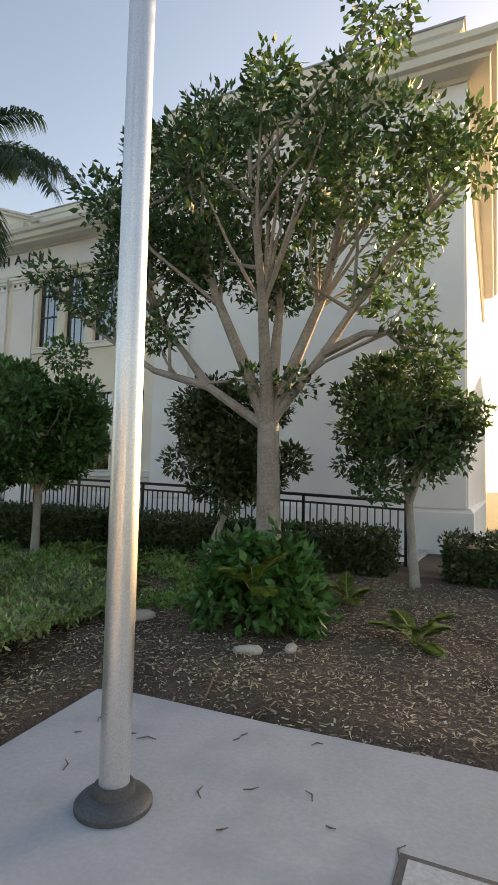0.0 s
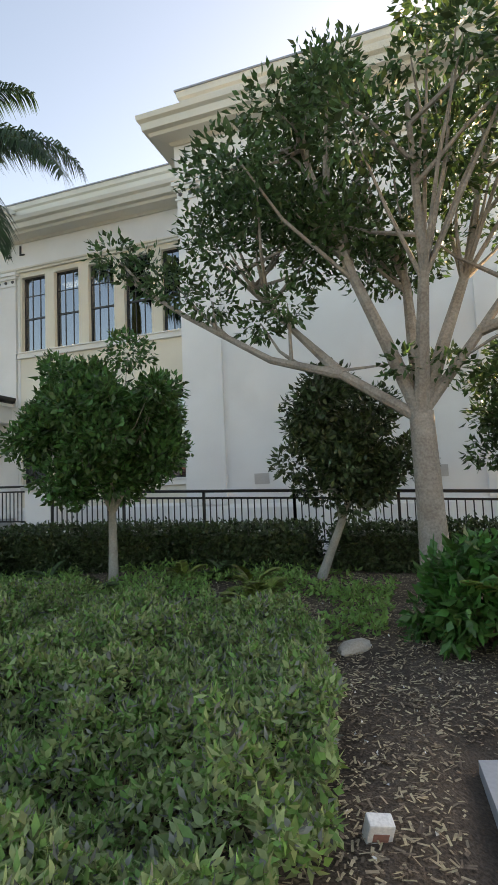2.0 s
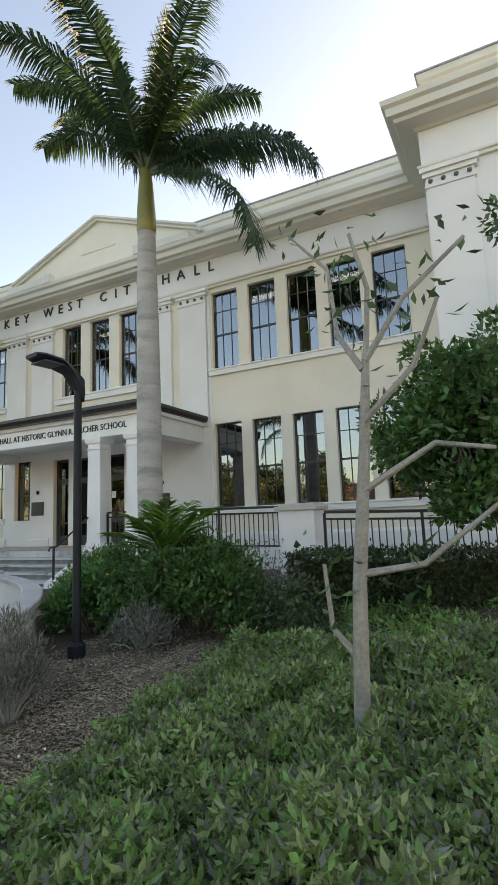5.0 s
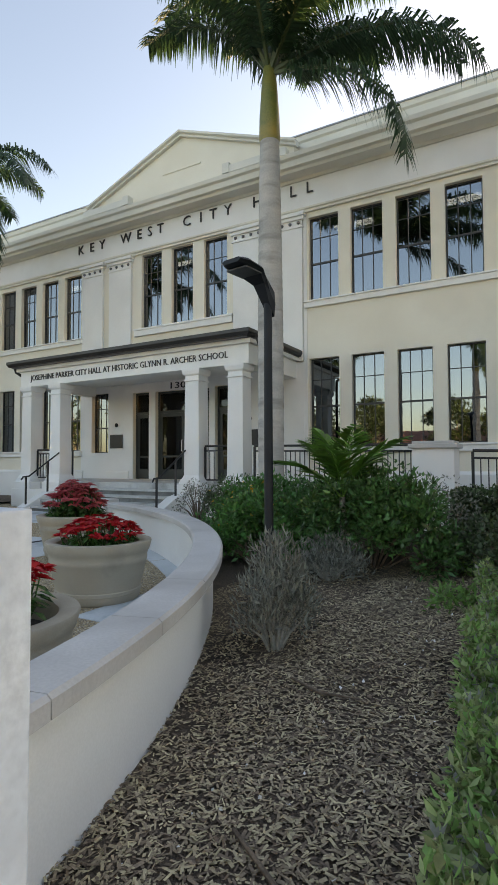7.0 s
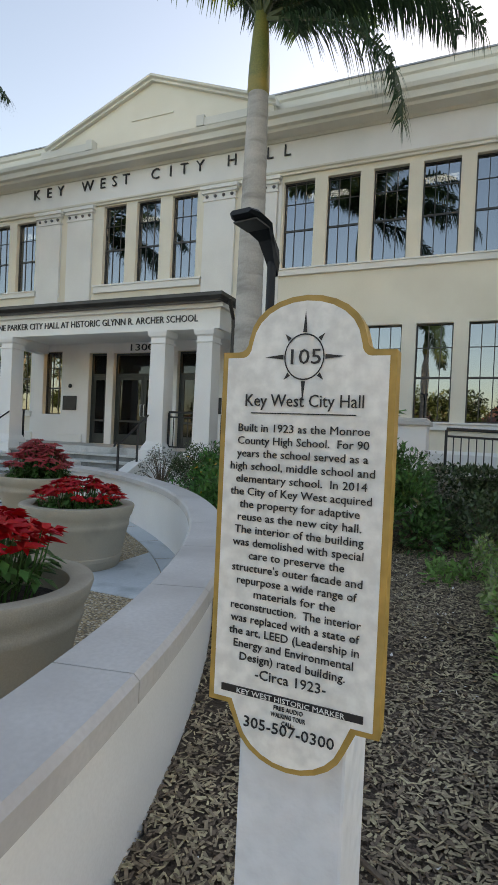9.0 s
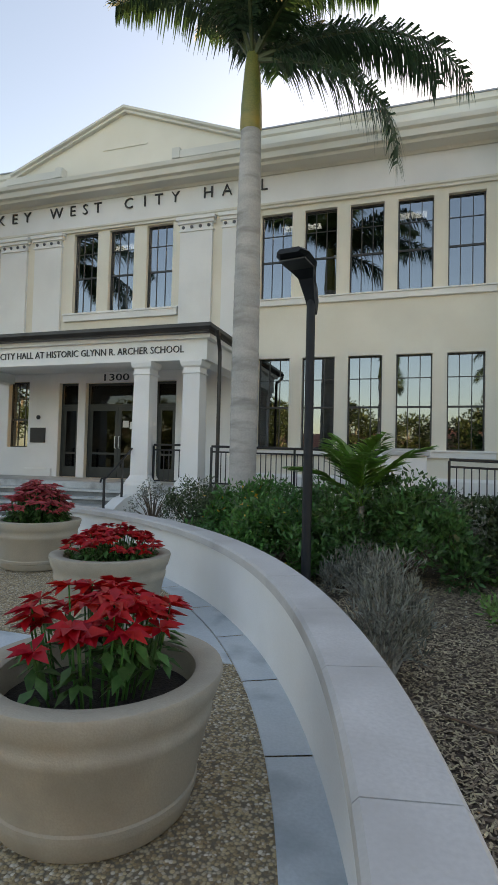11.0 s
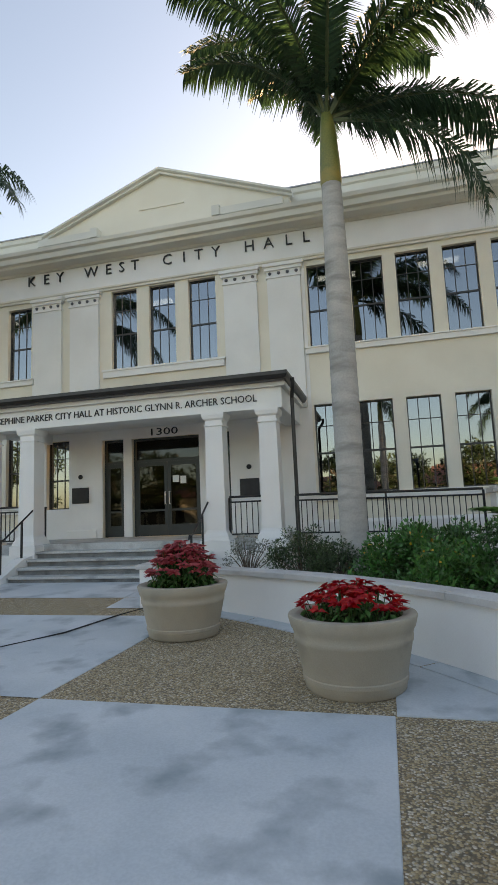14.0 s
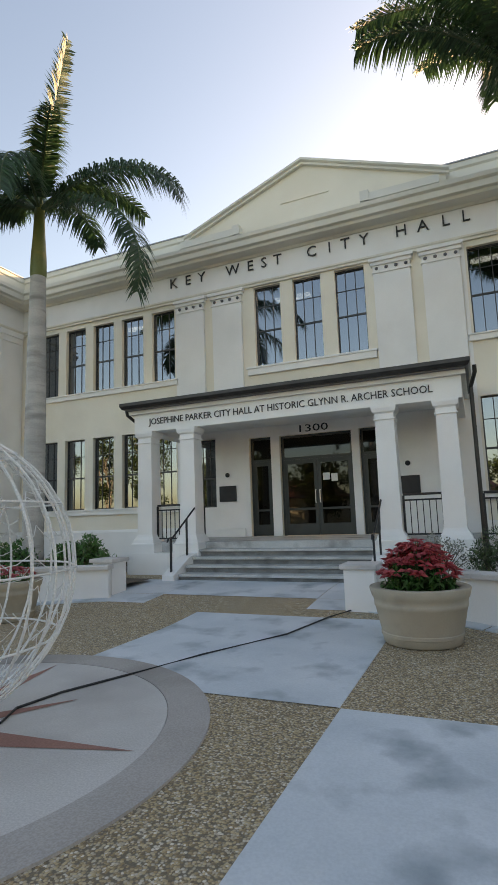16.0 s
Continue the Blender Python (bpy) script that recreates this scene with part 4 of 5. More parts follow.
# ---- plants ----
def tree(name, label, base, fork, r, crown, radii, nclump, nleaf, leaf, mat, bark, extra=(), clump_r=0.34, mains=6, seed=3, hole=0.35, boughs=()):
    """A tapered trunk, main limbs, twigs and a crown of leaf clumps with gaps."""
    rr = random.Random(seed)
    t = thing(name, label, "tree", at=base)
    b = Vector(base)
    F = Vector(fork) - b
    C = Vector(crown) - b
    cl = []
    while len(cl) < nclump:
        v = Vector((rr.uniform(-1, 1), rr.uniform(-1, 1), rr.uniform(-1, 1)))
        if hole < v.length < 1 + 0.12 * rr.random():
            wob = 1 + 0.28 * noise.noise(v * 2.2 + Vector((seed, 0, 0)))
            cl.append((C + Vector((v.x * radii[0], v.y * radii[1], v.z * radii[2])) * wob, clump_r * rr.uniform(0.65, 1.3)))
    cl += [(Vector(p) - b, q) for p, q in extra]
    bm = bmesh.new()
    tube(bm, [(0, 0, -0.15), (0, 0, 0.06), (F.x * 0.4, F.y * 0.4, F.z * 0.45), (F.x, F.y, F.z)], [r * 1.5, r * 1.2, r, r * 0.88], 12)
    part("trunk", bm, bark, t, smooth=True)
    ends = []
    for k in range(mains):
        a = 2 * math.pi * (k + 0.4 * rr.random()) / mains
        e = C + Vector((radii[0] * 0.55 * math.cos(a), radii[1] * 0.55 * math.sin(a), radii[2] * rr.uniform(-0.15, 0.45)))
        mid = F.lerp(e, 0.5) + Vector((rr.uniform(-1, 1), rr.uniform(-1, 1), rr.uniform(-0.3, 0.3))) * 0.12 * radii[0]
        bm = bmesh.new()
        tube(bm, [F * 0.97, F.lerp(mid, 0.5), mid, e], [r * 0.6, r * 0.5, r * 0.36, r * 0.16], 8)
        part("limb", bm, bark, t, smooth=True)
        ends.append((F.copy(), mid, e))
    for path in boughs:
        w = [Vector(q) - b for q in path]
        bm = bmesh.new()
        tube(bm, w, [r * (0.46 - 0.34 * k / (len(w) - 1)) for k in range(len(w))], 8)
        part("limb", bm, bark, t, smooth=True)
        ends += [(w[k], w[k].lerp(w[k + 1], 0.5), w[k + 1]) for k in range(1, len(w) - 1)]
    bm = bmesh.new()
    for p, q in cl:
        f, m, e = min(ends, key=lambda s: (s[2] - p).length)
        s = f.lerp(m, 0.9) if rr.random() < 0.4 else m.lerp(e, rr.random())
        h = s.lerp(p, 0.55) + Vector((rr.uniform(-1, 1), rr.uniform(-1, 1), rr.uniform(-1, 0.4))) * 0.10
        tube(bm, [s, h, p], [r * 0.19, r * 0.13, r * 0.05], 5)
    part("twig_mass", bm, bark, t, smooth=True)["kind"] = "stuff"
    V = []
    for p, q in cl:
        P, d = clump(p, q, int(nleaf * (q / clump_r) ** 1.5), 0.75)
        V.append(leaves(P, leaf[0], leaf[1], 0.1, d * 0.9, 0.6))
    quads("crown", np.concatenate(V), mat, t)["kind"] = "stuff"
    return t


SPREAD = ((-6.3, 4.75, 0.34), (-5.9, 4.5, 0.44), (-5.4, 4.2, 0.38), (-4.9, 3.9, 0.36), (-4.4, 3.65, 0.34), (-3.95, 3.7, 0.34), (-4.6, 4.4, 0.46), (-5.1, 5.0, 0.46), (-4.85, 5.4, 0.42), (-4.2, 5.6, 0.46), (-3.8, 4.7, 0.44),
          (-0.4, 5.3, 0.42), (-0.25, 4.85, 0.36), (-1.0, 3.55, 0.36), (-0.8, 3.2, 0.32), (-1.4, 3.9, 0.34), (-1.25, 6.6, 0.34), (-0.9, 4.4, 0.36), (-2.3, 2.85, 0.30), (-2.75, 2.9, 0.24))
tree("shade_tree", "spreading broad-leaved tree with a smooth grey trunk", (-2.55, 6.0, 0.42), (-2.6, 6.0, 2.38), 0.145, (-2.65, 6.0, 5.25), (2.05, 1.6, 1.25), 70, 235, (0.105, 0.05), LEAF_TREE, BARK,
     extra=[((x, 6.0 + 0.35 * math.sin(7 * x), z), q) for x, z, q in SPREAD], clump_r=0.38, seed=5, hole=0.3, mains=4,
     boughs=([(-2.6, 6.0, 2.3), (-3.4, 5.95, 2.85), (-4.2, 5.9, 3.1), (-5.3, 5.95, 3.8), (-6.1, 6.0, 4.4)], [(-3.4, 5.95, 2.85), (-3.9, 6.1, 3.4), (-4.7, 6.1, 4.3)], [(-2.6, 6.0, 2.35), (-1.95, 6.1, 3.2), (-1.2, 6.0, 4.2), (-0.6, 6.0, 4.8)], [(-1.95, 6.1, 3.2), (-1.4, 5.8, 3.3), (-0.9, 5.9, 3.3)]))
tree("small_tree", "small round-headed tree with dense dark glossy leaves", (-6.72, 6.45, 0.42), (-6.72, 6.45, 1.4), 0.06, (-6.85, 6.4, 2.6), (1.12, 1.02, 1.02), 85, 260, (0.10, 0.05), LEAF_DARK, PALEBARK, clump_r=0.30, seed=8, mains=5, hole=0.3)
tree("small_tree", "small dark tree with a leaning pale trunk", (-3.95, 6.95, 0.42), (-3.65, 6.95, 1.2), 0.055, (-3.55, 7.0, 2.2), (0.76, 0.7, 0.9), 65, 200, (0.10, 0.045), LEAF_HEDGE, PALEBARK, clump_r=0.26, seed=12, mains=5, hole=0.3)
tree("small_tree", "small pale-stemmed tree with thin light green crown", (-1.05, 7.05, 0.42), (-1.12, 7.05, 1.45), 0.055, (-1.2, 7.05, 2.5), (0.85, 0.8, 0.9), 60, 150, (0.10, 0.05), LEAF_TREE, PALEBARK, clump_r=0.26, seed=15, mains=5, hole=0.3)

# nearly bare sapling
sap = thing("sapling", "nearly bare pale sapling with a few thin leaves", "tree", at=(-7.45, 2.85, 0.27))
bm = bmesh.new()
tube(bm, [(0, 0, -0.1), (0.02, 0, 0.4), (0.05, 0, 1.0), (0.12, 0.02, 1.7), (0.17, 0.02, 2.3)], [0.05, 0.045, 0.04, 0.034, 0.022], 9)
part("trunk", bm, PALEBARK, sap, smooth=True)
tips = []
for pts in ([(0.0, 0, 0.62), (-0.12, 0, 0.75), (-0.15, 0, 1.1)], [(0.08, 0, 1.05), (0.4, 0.05, 1.1), (0.85, 0.1, 1.45)], [(0.15, 0, 2.2), (0.0, 0.05, 2.45), (-0.05, 0.1, 2.9), (-0.3, 0.1, 3.2)], [(0.17, 0, 2.25), (0.4, 0.05, 2.6), (0.75, 0.1, 2.9)],
            [(0.14, 0, 1.9), (0.45, -0.1, 2.15), (0.6, -0.1, 2.5)], [(0.1, 0, 1.5), (0.5, 0.1, 1.75), (0.8, 0.15, 1.7)], [(0.16, 0, 2.1), (0.2, 0.05, 2.7), (0.1, 0.1, 3.1)]):
    bm = bmesh.new()
    tube(bm, pts, [0.022 - 0.005 * k for k in range(len(pts))], 6)
    part("limb", bm, PALEBARK, sap, smooth=True)
    tips += [np.array(p) for p in pts[1:]]
P = np.concatenate([clump(p, 0.22, 11)[0] for p in tips])
quads("leaf_sprays", leaves(P, 0.09, 0.035), LEAF_TREE, sap)["kind"] = "stuff"


def palm(name, label, base, h_ring, h_top, seed, fronds):
    rr = random.Random(seed)
    t = thing(name, label, "palm tree", at=base)
    prof = []
    n = 46
    for i in range(n + 1):
        z = (h_ring - base[2]) * i / n
        k = i / n
        r = 0.245 + 0.02 * math.sin(k * 3.0) - 0.055 * k ** 2 + (0.10 * math.exp(-z / 0.25))
        prof += [(r, z), (r - 0.006, z + 0.06)]
    prof[0] = (prof[0][0], -0.2)
    part("trunk", lathe(prof, 22), PALMBARK, t, smooth=True)
    hz = h_ring - base[2]
    ht = h_top - base[2]
    part("crownshaft", lathe([(0.195, hz), (0.21, hz + 0.08), (0.20, hz + 0.5), (0.16, hz + 1.1), (0.12, ht), (0.05, ht + 0.3)], 20), SHAFT, t, smooth=True)
    for az, el, L, droop in fronds:
        young = el > 79
        az, el = radians(az), radians(el)
        pts, p, e = [], Vector((0, 0, ht - 0.1)), el
        seg = 16
        for i in range(seg + 1):
            pts.append(p.copy())
            p = p + Vector((math.cos(az) * math.cos(e), math.sin(az) * math.cos(e), math.sin(e))) * (L / seg)
            e -= droop * (L / seg) * (0.35 + 1.3 * i / seg) * 0.85
        bm = bmesh.new()
        tube(bm, pts, [0.045 * (1 - i / seg) + 0.006 for i in range(seg + 1)], 5)
        fr = part("frond", bm, RACHIS, t)
        side = np.array((-math.sin(az), math.cos(az), 0))
        V = []
        for i in range(2 * 150):
            u = 0.10 + 0.90 * (i // 2) / 150
            s = 1 if i % 2 else -1
            k = min(seg - 1, int(u * seg))
            q = np.array(pts[k].lerp(pts[k + 1], u * seg - k))
            d = np.array((pts[k + 1] - pts[k]).normalized())
            upv = unit(np.cross(side, d))
            LL = (0.30 + 0.52 * math.sin(math.pi * min(1, 0.12 + u * 0.85))) * rr.uniform(0.8, 1.1) * (0.85 if young else 1)
            w = unit(d * 0.55 + side * s * (0.8 if young else 0.9) + upv * rr.uniform(-0.35, 0.45))
            g = np.array((0, 0, -1.0))
            sag = 0.15 if young else 1.0
            m1 = q + w * LL * 0.5 + g * LL * 0.10 * sag
            en = q + w * LL * 0.84 + g * LL * 0.5 * sag
            ww = 0.021 * unit(np.cross(w, upv) + d * 0.3)
            V.append([q - ww * 0.6, q + ww * 0.6, m1 + ww, m1 - ww])
            V.append([m1 - ww, m1 + ww, en + ww * 0.1, en - ww * 0.1])
        quads("leaf_blade", V, FROND, fr)["kind"] = "stuff"
    return t


palm("royal_palm", "tall royal palm with smooth grey trunk and green crownshaft", (-13.2, 8.6, 0.35), 7.85, 9.35, 4,
     ((4, 16, 4.4, 0.42), (-6, -13, 4.1, 0.45), (25, 34, 4.2, 0.5), (-35, 50, 4.2, 0.45), (185, 58, 3.6, 0.5), (172, 72, 4.4, 0.42), (205, 68, 4.2, 0.42), (95, 62, 3.6, 0.5), (60, 62, 3.8, 0.6), (280, 55, 4.2, 0.45), (240, 62, 4.2, 0.45), (135, 70, 3.6, 0.45), (30, 70, 3.6, 0.55), (330, 42, 3.6, 0.65), (20, 85, 4.0, 0.05)))
palm("royal_palm", "tall royal palm with smooth grey trunk beside the west wing", (-24.65, 8.6, 0.35), 7.95, 9.95, 9,
     ((0, 22, 5.0, 0.42), (-10, -4, 5.6, 0.42), (20, 40, 4.4, 0.5), (-60, 20, 3.9, 0.7), (180, 40, 3.8, 0.6), (200, 15, 3.8, 0.75), (225, 5, 3.4, 0.7), (100, 45, 3.6, 0.6), (60, 50, 3.6, 0.6), (150, 55, 3.6, 0.55), (265, 30, 3.6, 0.7), (320, 55, 3.0, 0.6), (5, 82, 4.9, 0.02)))


def hedge(label, x0, x1, y0, y1, z0, z1, n):
    h = thing("hedge", label, "hedge", "clipped hedges", at=((x0 + x1) / 2, (y0 + y1) / 2, z0))
    hx, hy, hz = (x1 - x0) / 2, (y1 - y0) / 2, z1 - z0
    part("core", boxes((-hx + 0.1, hx - 0.1, -hy + 0.1, hy - 0.1, -0.1, hz - 0.1)), LEAF_HEDGE, h)
    P = NR.uniform((-hx, -hy, 0), (hx, hy, hz), (n, 3))
    ax = NR.integers(0, 4, n)
    P[:, 1] = np.where(ax <= 1, -hy, P[:, 1])
    P[:, 2] = np.where(ax == 2, hz, P[:, 2])
    P[:, 0] = np.where(ax == 3, np.sign(P[:, 0]) * hx, P[:, 0])
    P += NR.normal(size=(n, 3)) * 0.04
    quads("foliage", leaves(P, 0.075, 0.04, 0.2, np.array((0, -0.6, 0.2)), 0.8), LEAF_HEDGE, h)["kind"] = "stuff"


hedge("clipped dark green hedge in front of the ramp", -9.7, -6.3, 7.3, 8.2, 0.35, 1.08, 9000)
hedge("clipped dark green hedge between two small trees", -6.2, -4.2, 7.3, 8.2, 0.35, 1.06, 6000)
hedge("clipped dark hedge behind the shade tree", -3.9, -1.5, 7.5, 8.3, 0.35, 1.02, 6500)
hedge("clipped dark hedge at the wing corner", -0.7, 2.6, 7.5, 8.3, 0.35, 1.0, 7500)


def shrub(name, label, c, radii, n, leaf, mat, up=0.3, stems=14, clumps=40, cr=0.2, seed=1, bark=BROWNWOOD, flowers=0):
    """A loose shrub: stems from one foot, leaf clumps over a domed outline."""
    rr = random.Random(seed)
    z0 = bed(c[0], c[1])
    t = thing(name, label, "shrub", at=(c[0], c[1], z0))
    V, ends = [], []
    for k in range(clumps):
        a, q = rr.uniform(0, 2 * math.pi), rr.random() ** 0.5
        h = math.sqrt(max(0.05, 1 - q * q)) * rr.uniform(0.55, 1.08)
        p = (radii[0] * q * math.cos(a), radii[1] * q * math.sin(a), radii[2] * h)
        ends.append(p)
        P, d = clump(p, cr * rr.uniform(0.7, 1.3), n // clumps)
        P[:, 2] = np.maximum(P[:, 2], 0.02)
        V.append(leaves(P, leaf[0], leaf[1], up, d * 0.8, 0.6))
    bm = bmesh.new()
    for p in ends[:stems]:
        tube(bm, [(p[0] * 0.1, p[1] * 0.1, -0.05), (p[0] * 0.5, p[1] * 0.5, p[2] * 0.55), p], [0.014, 0.01, 0.004], 5)
    part("stem_bundle", bm, bark, t)["kind"] = "stuff"
    quads("foliage", np.concatenate(V), mat, t)["kind"] = "stuff"
    if flowers:
        P = np.array([ends[rr.randrange(len(ends))] for _ in range(flowers)]) + NR.normal(size=(flowers, 3)) * 0.08 + np.array((0, -0.1, 0.12))
        quads("flowers", leaves(P, 0.05, 0.045, 0.6), FLOWER, t)["kind"] = "stuff"
    return t


shrub("broad_leaf_shrub", "bright green broad-leaved shrub on the mulch", (-2.1, 4.75), (0.56, 0.5, 0.74), 4200, (0.12, 0.06), LEAF_BUSH, -0.1, clumps=75, cr=0.16, seed=2)
shrub("flowering_shrub", "dense green shrub dotted with small yellow flowers", (-12.2, 6.5), (1.1, 0.8, 0.95), 7000, (0.075, 0.035), LEAF_BUSH, clumps=70, cr=0.2, seed=3, flowers=40)
shrub("green_shrub", "large tangled green shrub in the planting bed", (-10.45, 5.95), (1.05, 0.8, 1.05), 9500, (0.085, 0.038), LEAF_DARK, clumps=70, cr=0.2, seed=4)
shrub("flowering_shrub", "low green shrub with yellow flowers against the curved wall", (-11.85, 5.55), (0.62, 0.5, 0.8), 4200, (0.075, 0.035), LEAF_BUSH, clumps=45, cr=0.18, seed=33, flowers=22)
shrub("green_shrub", "dark green shrub behind the lamp post", (-11.6, 7.4), (1.3, 0.7, 0.95), 6500, (0.08, 0.036), LEAF_DARK, clumps=60, cr=0.2, seed=14)
shrub("twiggy_shrub", "thin greyish twiggy shrub with few leaves", (-9.75, 6.6), (0.55, 0.5, 1.0), 900, (0.06, 0.025), LEAF_GREY, clumps=30, cr=0.14, stems=28, seed=5)
shrub("silvery_shrub", "wispy silvery grey shrub beside the curved wall", (-10.3, 2.95), (0.23, 0.25, 0.78), 3000, (0.07, 0.012), LEAF_GREY, 1.2, clumps=60, cr=0.12, stems=50, seed=6, bark=PALEBARK)
shrub("silvery_shrub", "wispy silvery grey shrub behind the curved wall", (-10.7, 5.1), (0.4, 0.35, 0.40), 2600, (0.07, 0.014), LEAF_GREY, 1.0, clumps=60, cr=0.13, stems=40, seed=7, bark=PALEBARK)
shrub("brown_shrub", "dull brownish green shrub beside the porch", (-14.2, 8.75), (0.62, 0.5, 0.95), 4200, (0.06, 0.025), LEAF_HEDGE, clumps=50, cr=0.17, seed=8, stems=30)
shrub("brown_shrub", "dark shrub at the foot of the palm", (-13.5, 8.1), (0.5, 0.4, 0.7), 2800, (0.06, 0.025), LEAF_HEDGE, clumps=40, cr=0.16, seed=18, stems=20)
shrub("twiggy_shrub", "pale thin-leaved shrub beside the stairs", (-15.35, 9.2), (0.55, 0.4, 0.85), 900, (0.05, 0.03), LEAF_GREY, clumps=34, cr=0.13, stems=30, seed=9)
shrub("green_shrub", "low dark shrub beside the porch stairs", (-23.4, 8.9), (0.9, 0.6, 0.8), 4200, (0.10, 0.045), LEAF_DARK, clumps=50, cr=0.18, seed=10)
shrub("green_shrub", "dark leafy shrub along the west bed", (-25.3, 8.2), (1.0, 0.7, 0.9), 4200, (0.10, 0.045), LEAF_DARK, clumps=50, cr=0.18, seed=11)
shrub("green_shrub", "leafy green shrub near the hedge end", (-9.0, 5.8), (0.5, 0.5, 0.55), 1800, (0.07, 0.035), LEAF_HEDGE, clumps=30, cr=0.16, seed=21)


def fan_plant(name, label, c, n, L, mat, seed, z=None, blade=0.05, rise=70, stem=0.0):
    """A clump of arching fronds with leaflets."""
    rr = random.Random(seed)
    t = thing(name, label, "plant", at=(c[0], c[1], bed(c[0], c[1]) if z is None else z))
    if stem:
        bm = bmesh.new()
        tube(bm, [(0, 0, -0.05), (0.01, 0, stem * 0.6), (0, 0, stem + 0.03)], [0.05, 0.045, 0.035], 8)
        part("trunk", bm, BARK, t)
    for f in range(n):
        az, e = 2.4 * f + seed, radians(rise - 45 * f / n + rr.uniform(-8, 8))
        p, pts = Vector((0, 0, stem)), []
        LL = L * rr.uniform(0.75, 1.1)
        for i in range(9):
            pts.append(p.copy())
            p = p + Vector((math.cos(az) * math.cos(e), math.sin(az) * math.cos(e), math.sin(e))) * (LL / 8)
            e -= 0.13
        bm = bmesh.new()
        tube(bm, pts, [0.012 - 0.001 * i for i in range(9)], 5)
        fr = part("frond", bm, mat, t)
        side = np.array((-math.sin(az), math.cos(az), 0))
        V = []
        for i in range(44):
            u, s = 0.25 + 0.74 * (i // 2) / 22, 1 if i % 2 else -1
            k = min(7, int(u * 8))
            q = np.array(pts[k].lerp(pts[k + 1], u * 8 - k))
            d = np.array((pts[k + 1] - pts[k]).normalized())
            w = unit(d * 0.8 + side * s * 0.8 + np.array((0, 0, rr.uniform(-0.2, 0.2))))
            l2 = LL * 0.36 * math.sin(math.pi * min(1, u * 0.8 + 0.15))
            ww = unit(np.cross(w, np.array((0, 0, 1.0)))) * blade * 0.5
            en = q + w * l2 + np.array((0, 0, -0.15 * l2))
            V.append([q, q + w * l2 * 0.4 + ww, en, q + w * l2 * 0.4 - ww])
        quads("leaf_blade", V, mat, fr)["kind"] = "stuff"
    return t


fan_plant("young_palm", "young bright green palm among the shrubs", (-10.74, 5.68), 9, 1.1, LEAF_PALMLET, 3, blade=0.07, rise=96, stem=0.85)
fan_plant("fern", "lime green fern-like plant on the mulch", (-4.25, 5.2), 9, 0.55, LEAF_LIME, 5)
fan_plant("fern", "yellow-green ferny weed in the broad-leaved shrub", (-2.0, 4.35), 7, 0.5, LEAF_LIME, 6, z=0.72)
for k, (x, y) in enumerate(((-7.9, 6.6), (-5.6, 6.3), (-5.2, 6.6), (-4.6, 6.1), (-6.3, 5.4), (-0.75, 4.8), (-8.3, 5.2), (-1.6, 5.9))):
    fan_plant("fern", "small yellow-green weed at the hedge foot", (x, y), 6, 0.42, LEAF_LIME if k % 2 else LEAF_TREE, 20 + k, blade=0.06)


# groundcover carpet
LEAF_COVER2 = leaf_material("green_groundcover_leaves", (0.17, 0.32, 0.08), (0.26, 0.42, 0.13), 0.4, 0.6, 0.45)
def cover(x, y):
    edge = -2.95 - 0.3 * max(0, y - 2.4) + 0.25 * noise.noise(Vector((y * 1.1, 3, 0)))
    left = -8.80 - 0.06 * y + 0.12 * noise.noise(Vector((y * 1.4, 9, 0)))
    top = 4.75 + 0.35 * noise.noise(Vector((x * 0.8, 5, 0)))
    return left < x < edge and 0.55 < y < top


pts = []
for _ in range(230000):
    x, y = NR.uniform(-9.2, -2.5), NR.uniform(0.5, 5.2)
    if cover(x, y):
        h = 0.24 + 0.20 * noise.noise(Vector((x * 1.9, y * 1.9, 1))) + 0.13 * noise.noise(Vector((x * 5, y * 5, 4)))
        pts.append((x, y, bed(x, y) + max(0.03, h) * NR.uniform(0.72, 1.1)))
P = np.array(pts)
tagged(quads("groundcover", leaves(P[::2], 0.056, 0.025, 0.25, None, 0.8), LEAF_COVER), "dense grey-green groundcover carpet in the bed", "groundcover", kind="stuff")
kk = NR.random(len(P[1::2])) < 0.28
tagged(quads("groundcover", leaves(P[1::2][kk], 0.055, 0.02, 0.5, None, 0.8), LEAF_GREY), "dry greyish shoots among the groundcover", "groundcover", kind="stuff")
tagged(quads("groundcover", leaves(P[1::2][~kk], 0.055, 0.026, 0.2, None, 0.8), LEAF_COVER2), "greener shoots among the groundcover", "groundcover", kind="stuff")
# weeds on the soil behind the carpet
W = np.array([(x, y, bed(x, y) + 0.03 + 0.10 * NR.random() ** 2) for x, y in NR.uniform((-9.5, 4.2), (-3.0, 7.2), (14000, 2)) if noise.noise(Vector((x * 1.4, y * 1.4, 7))) > -0.05])
tagged(quads("weeds", leaves(W, 0.08, 0.035, 0.3, None, 0.8), LEAF_COVER2), "low green weeds over the mulch", "weeds", kind="stuff")

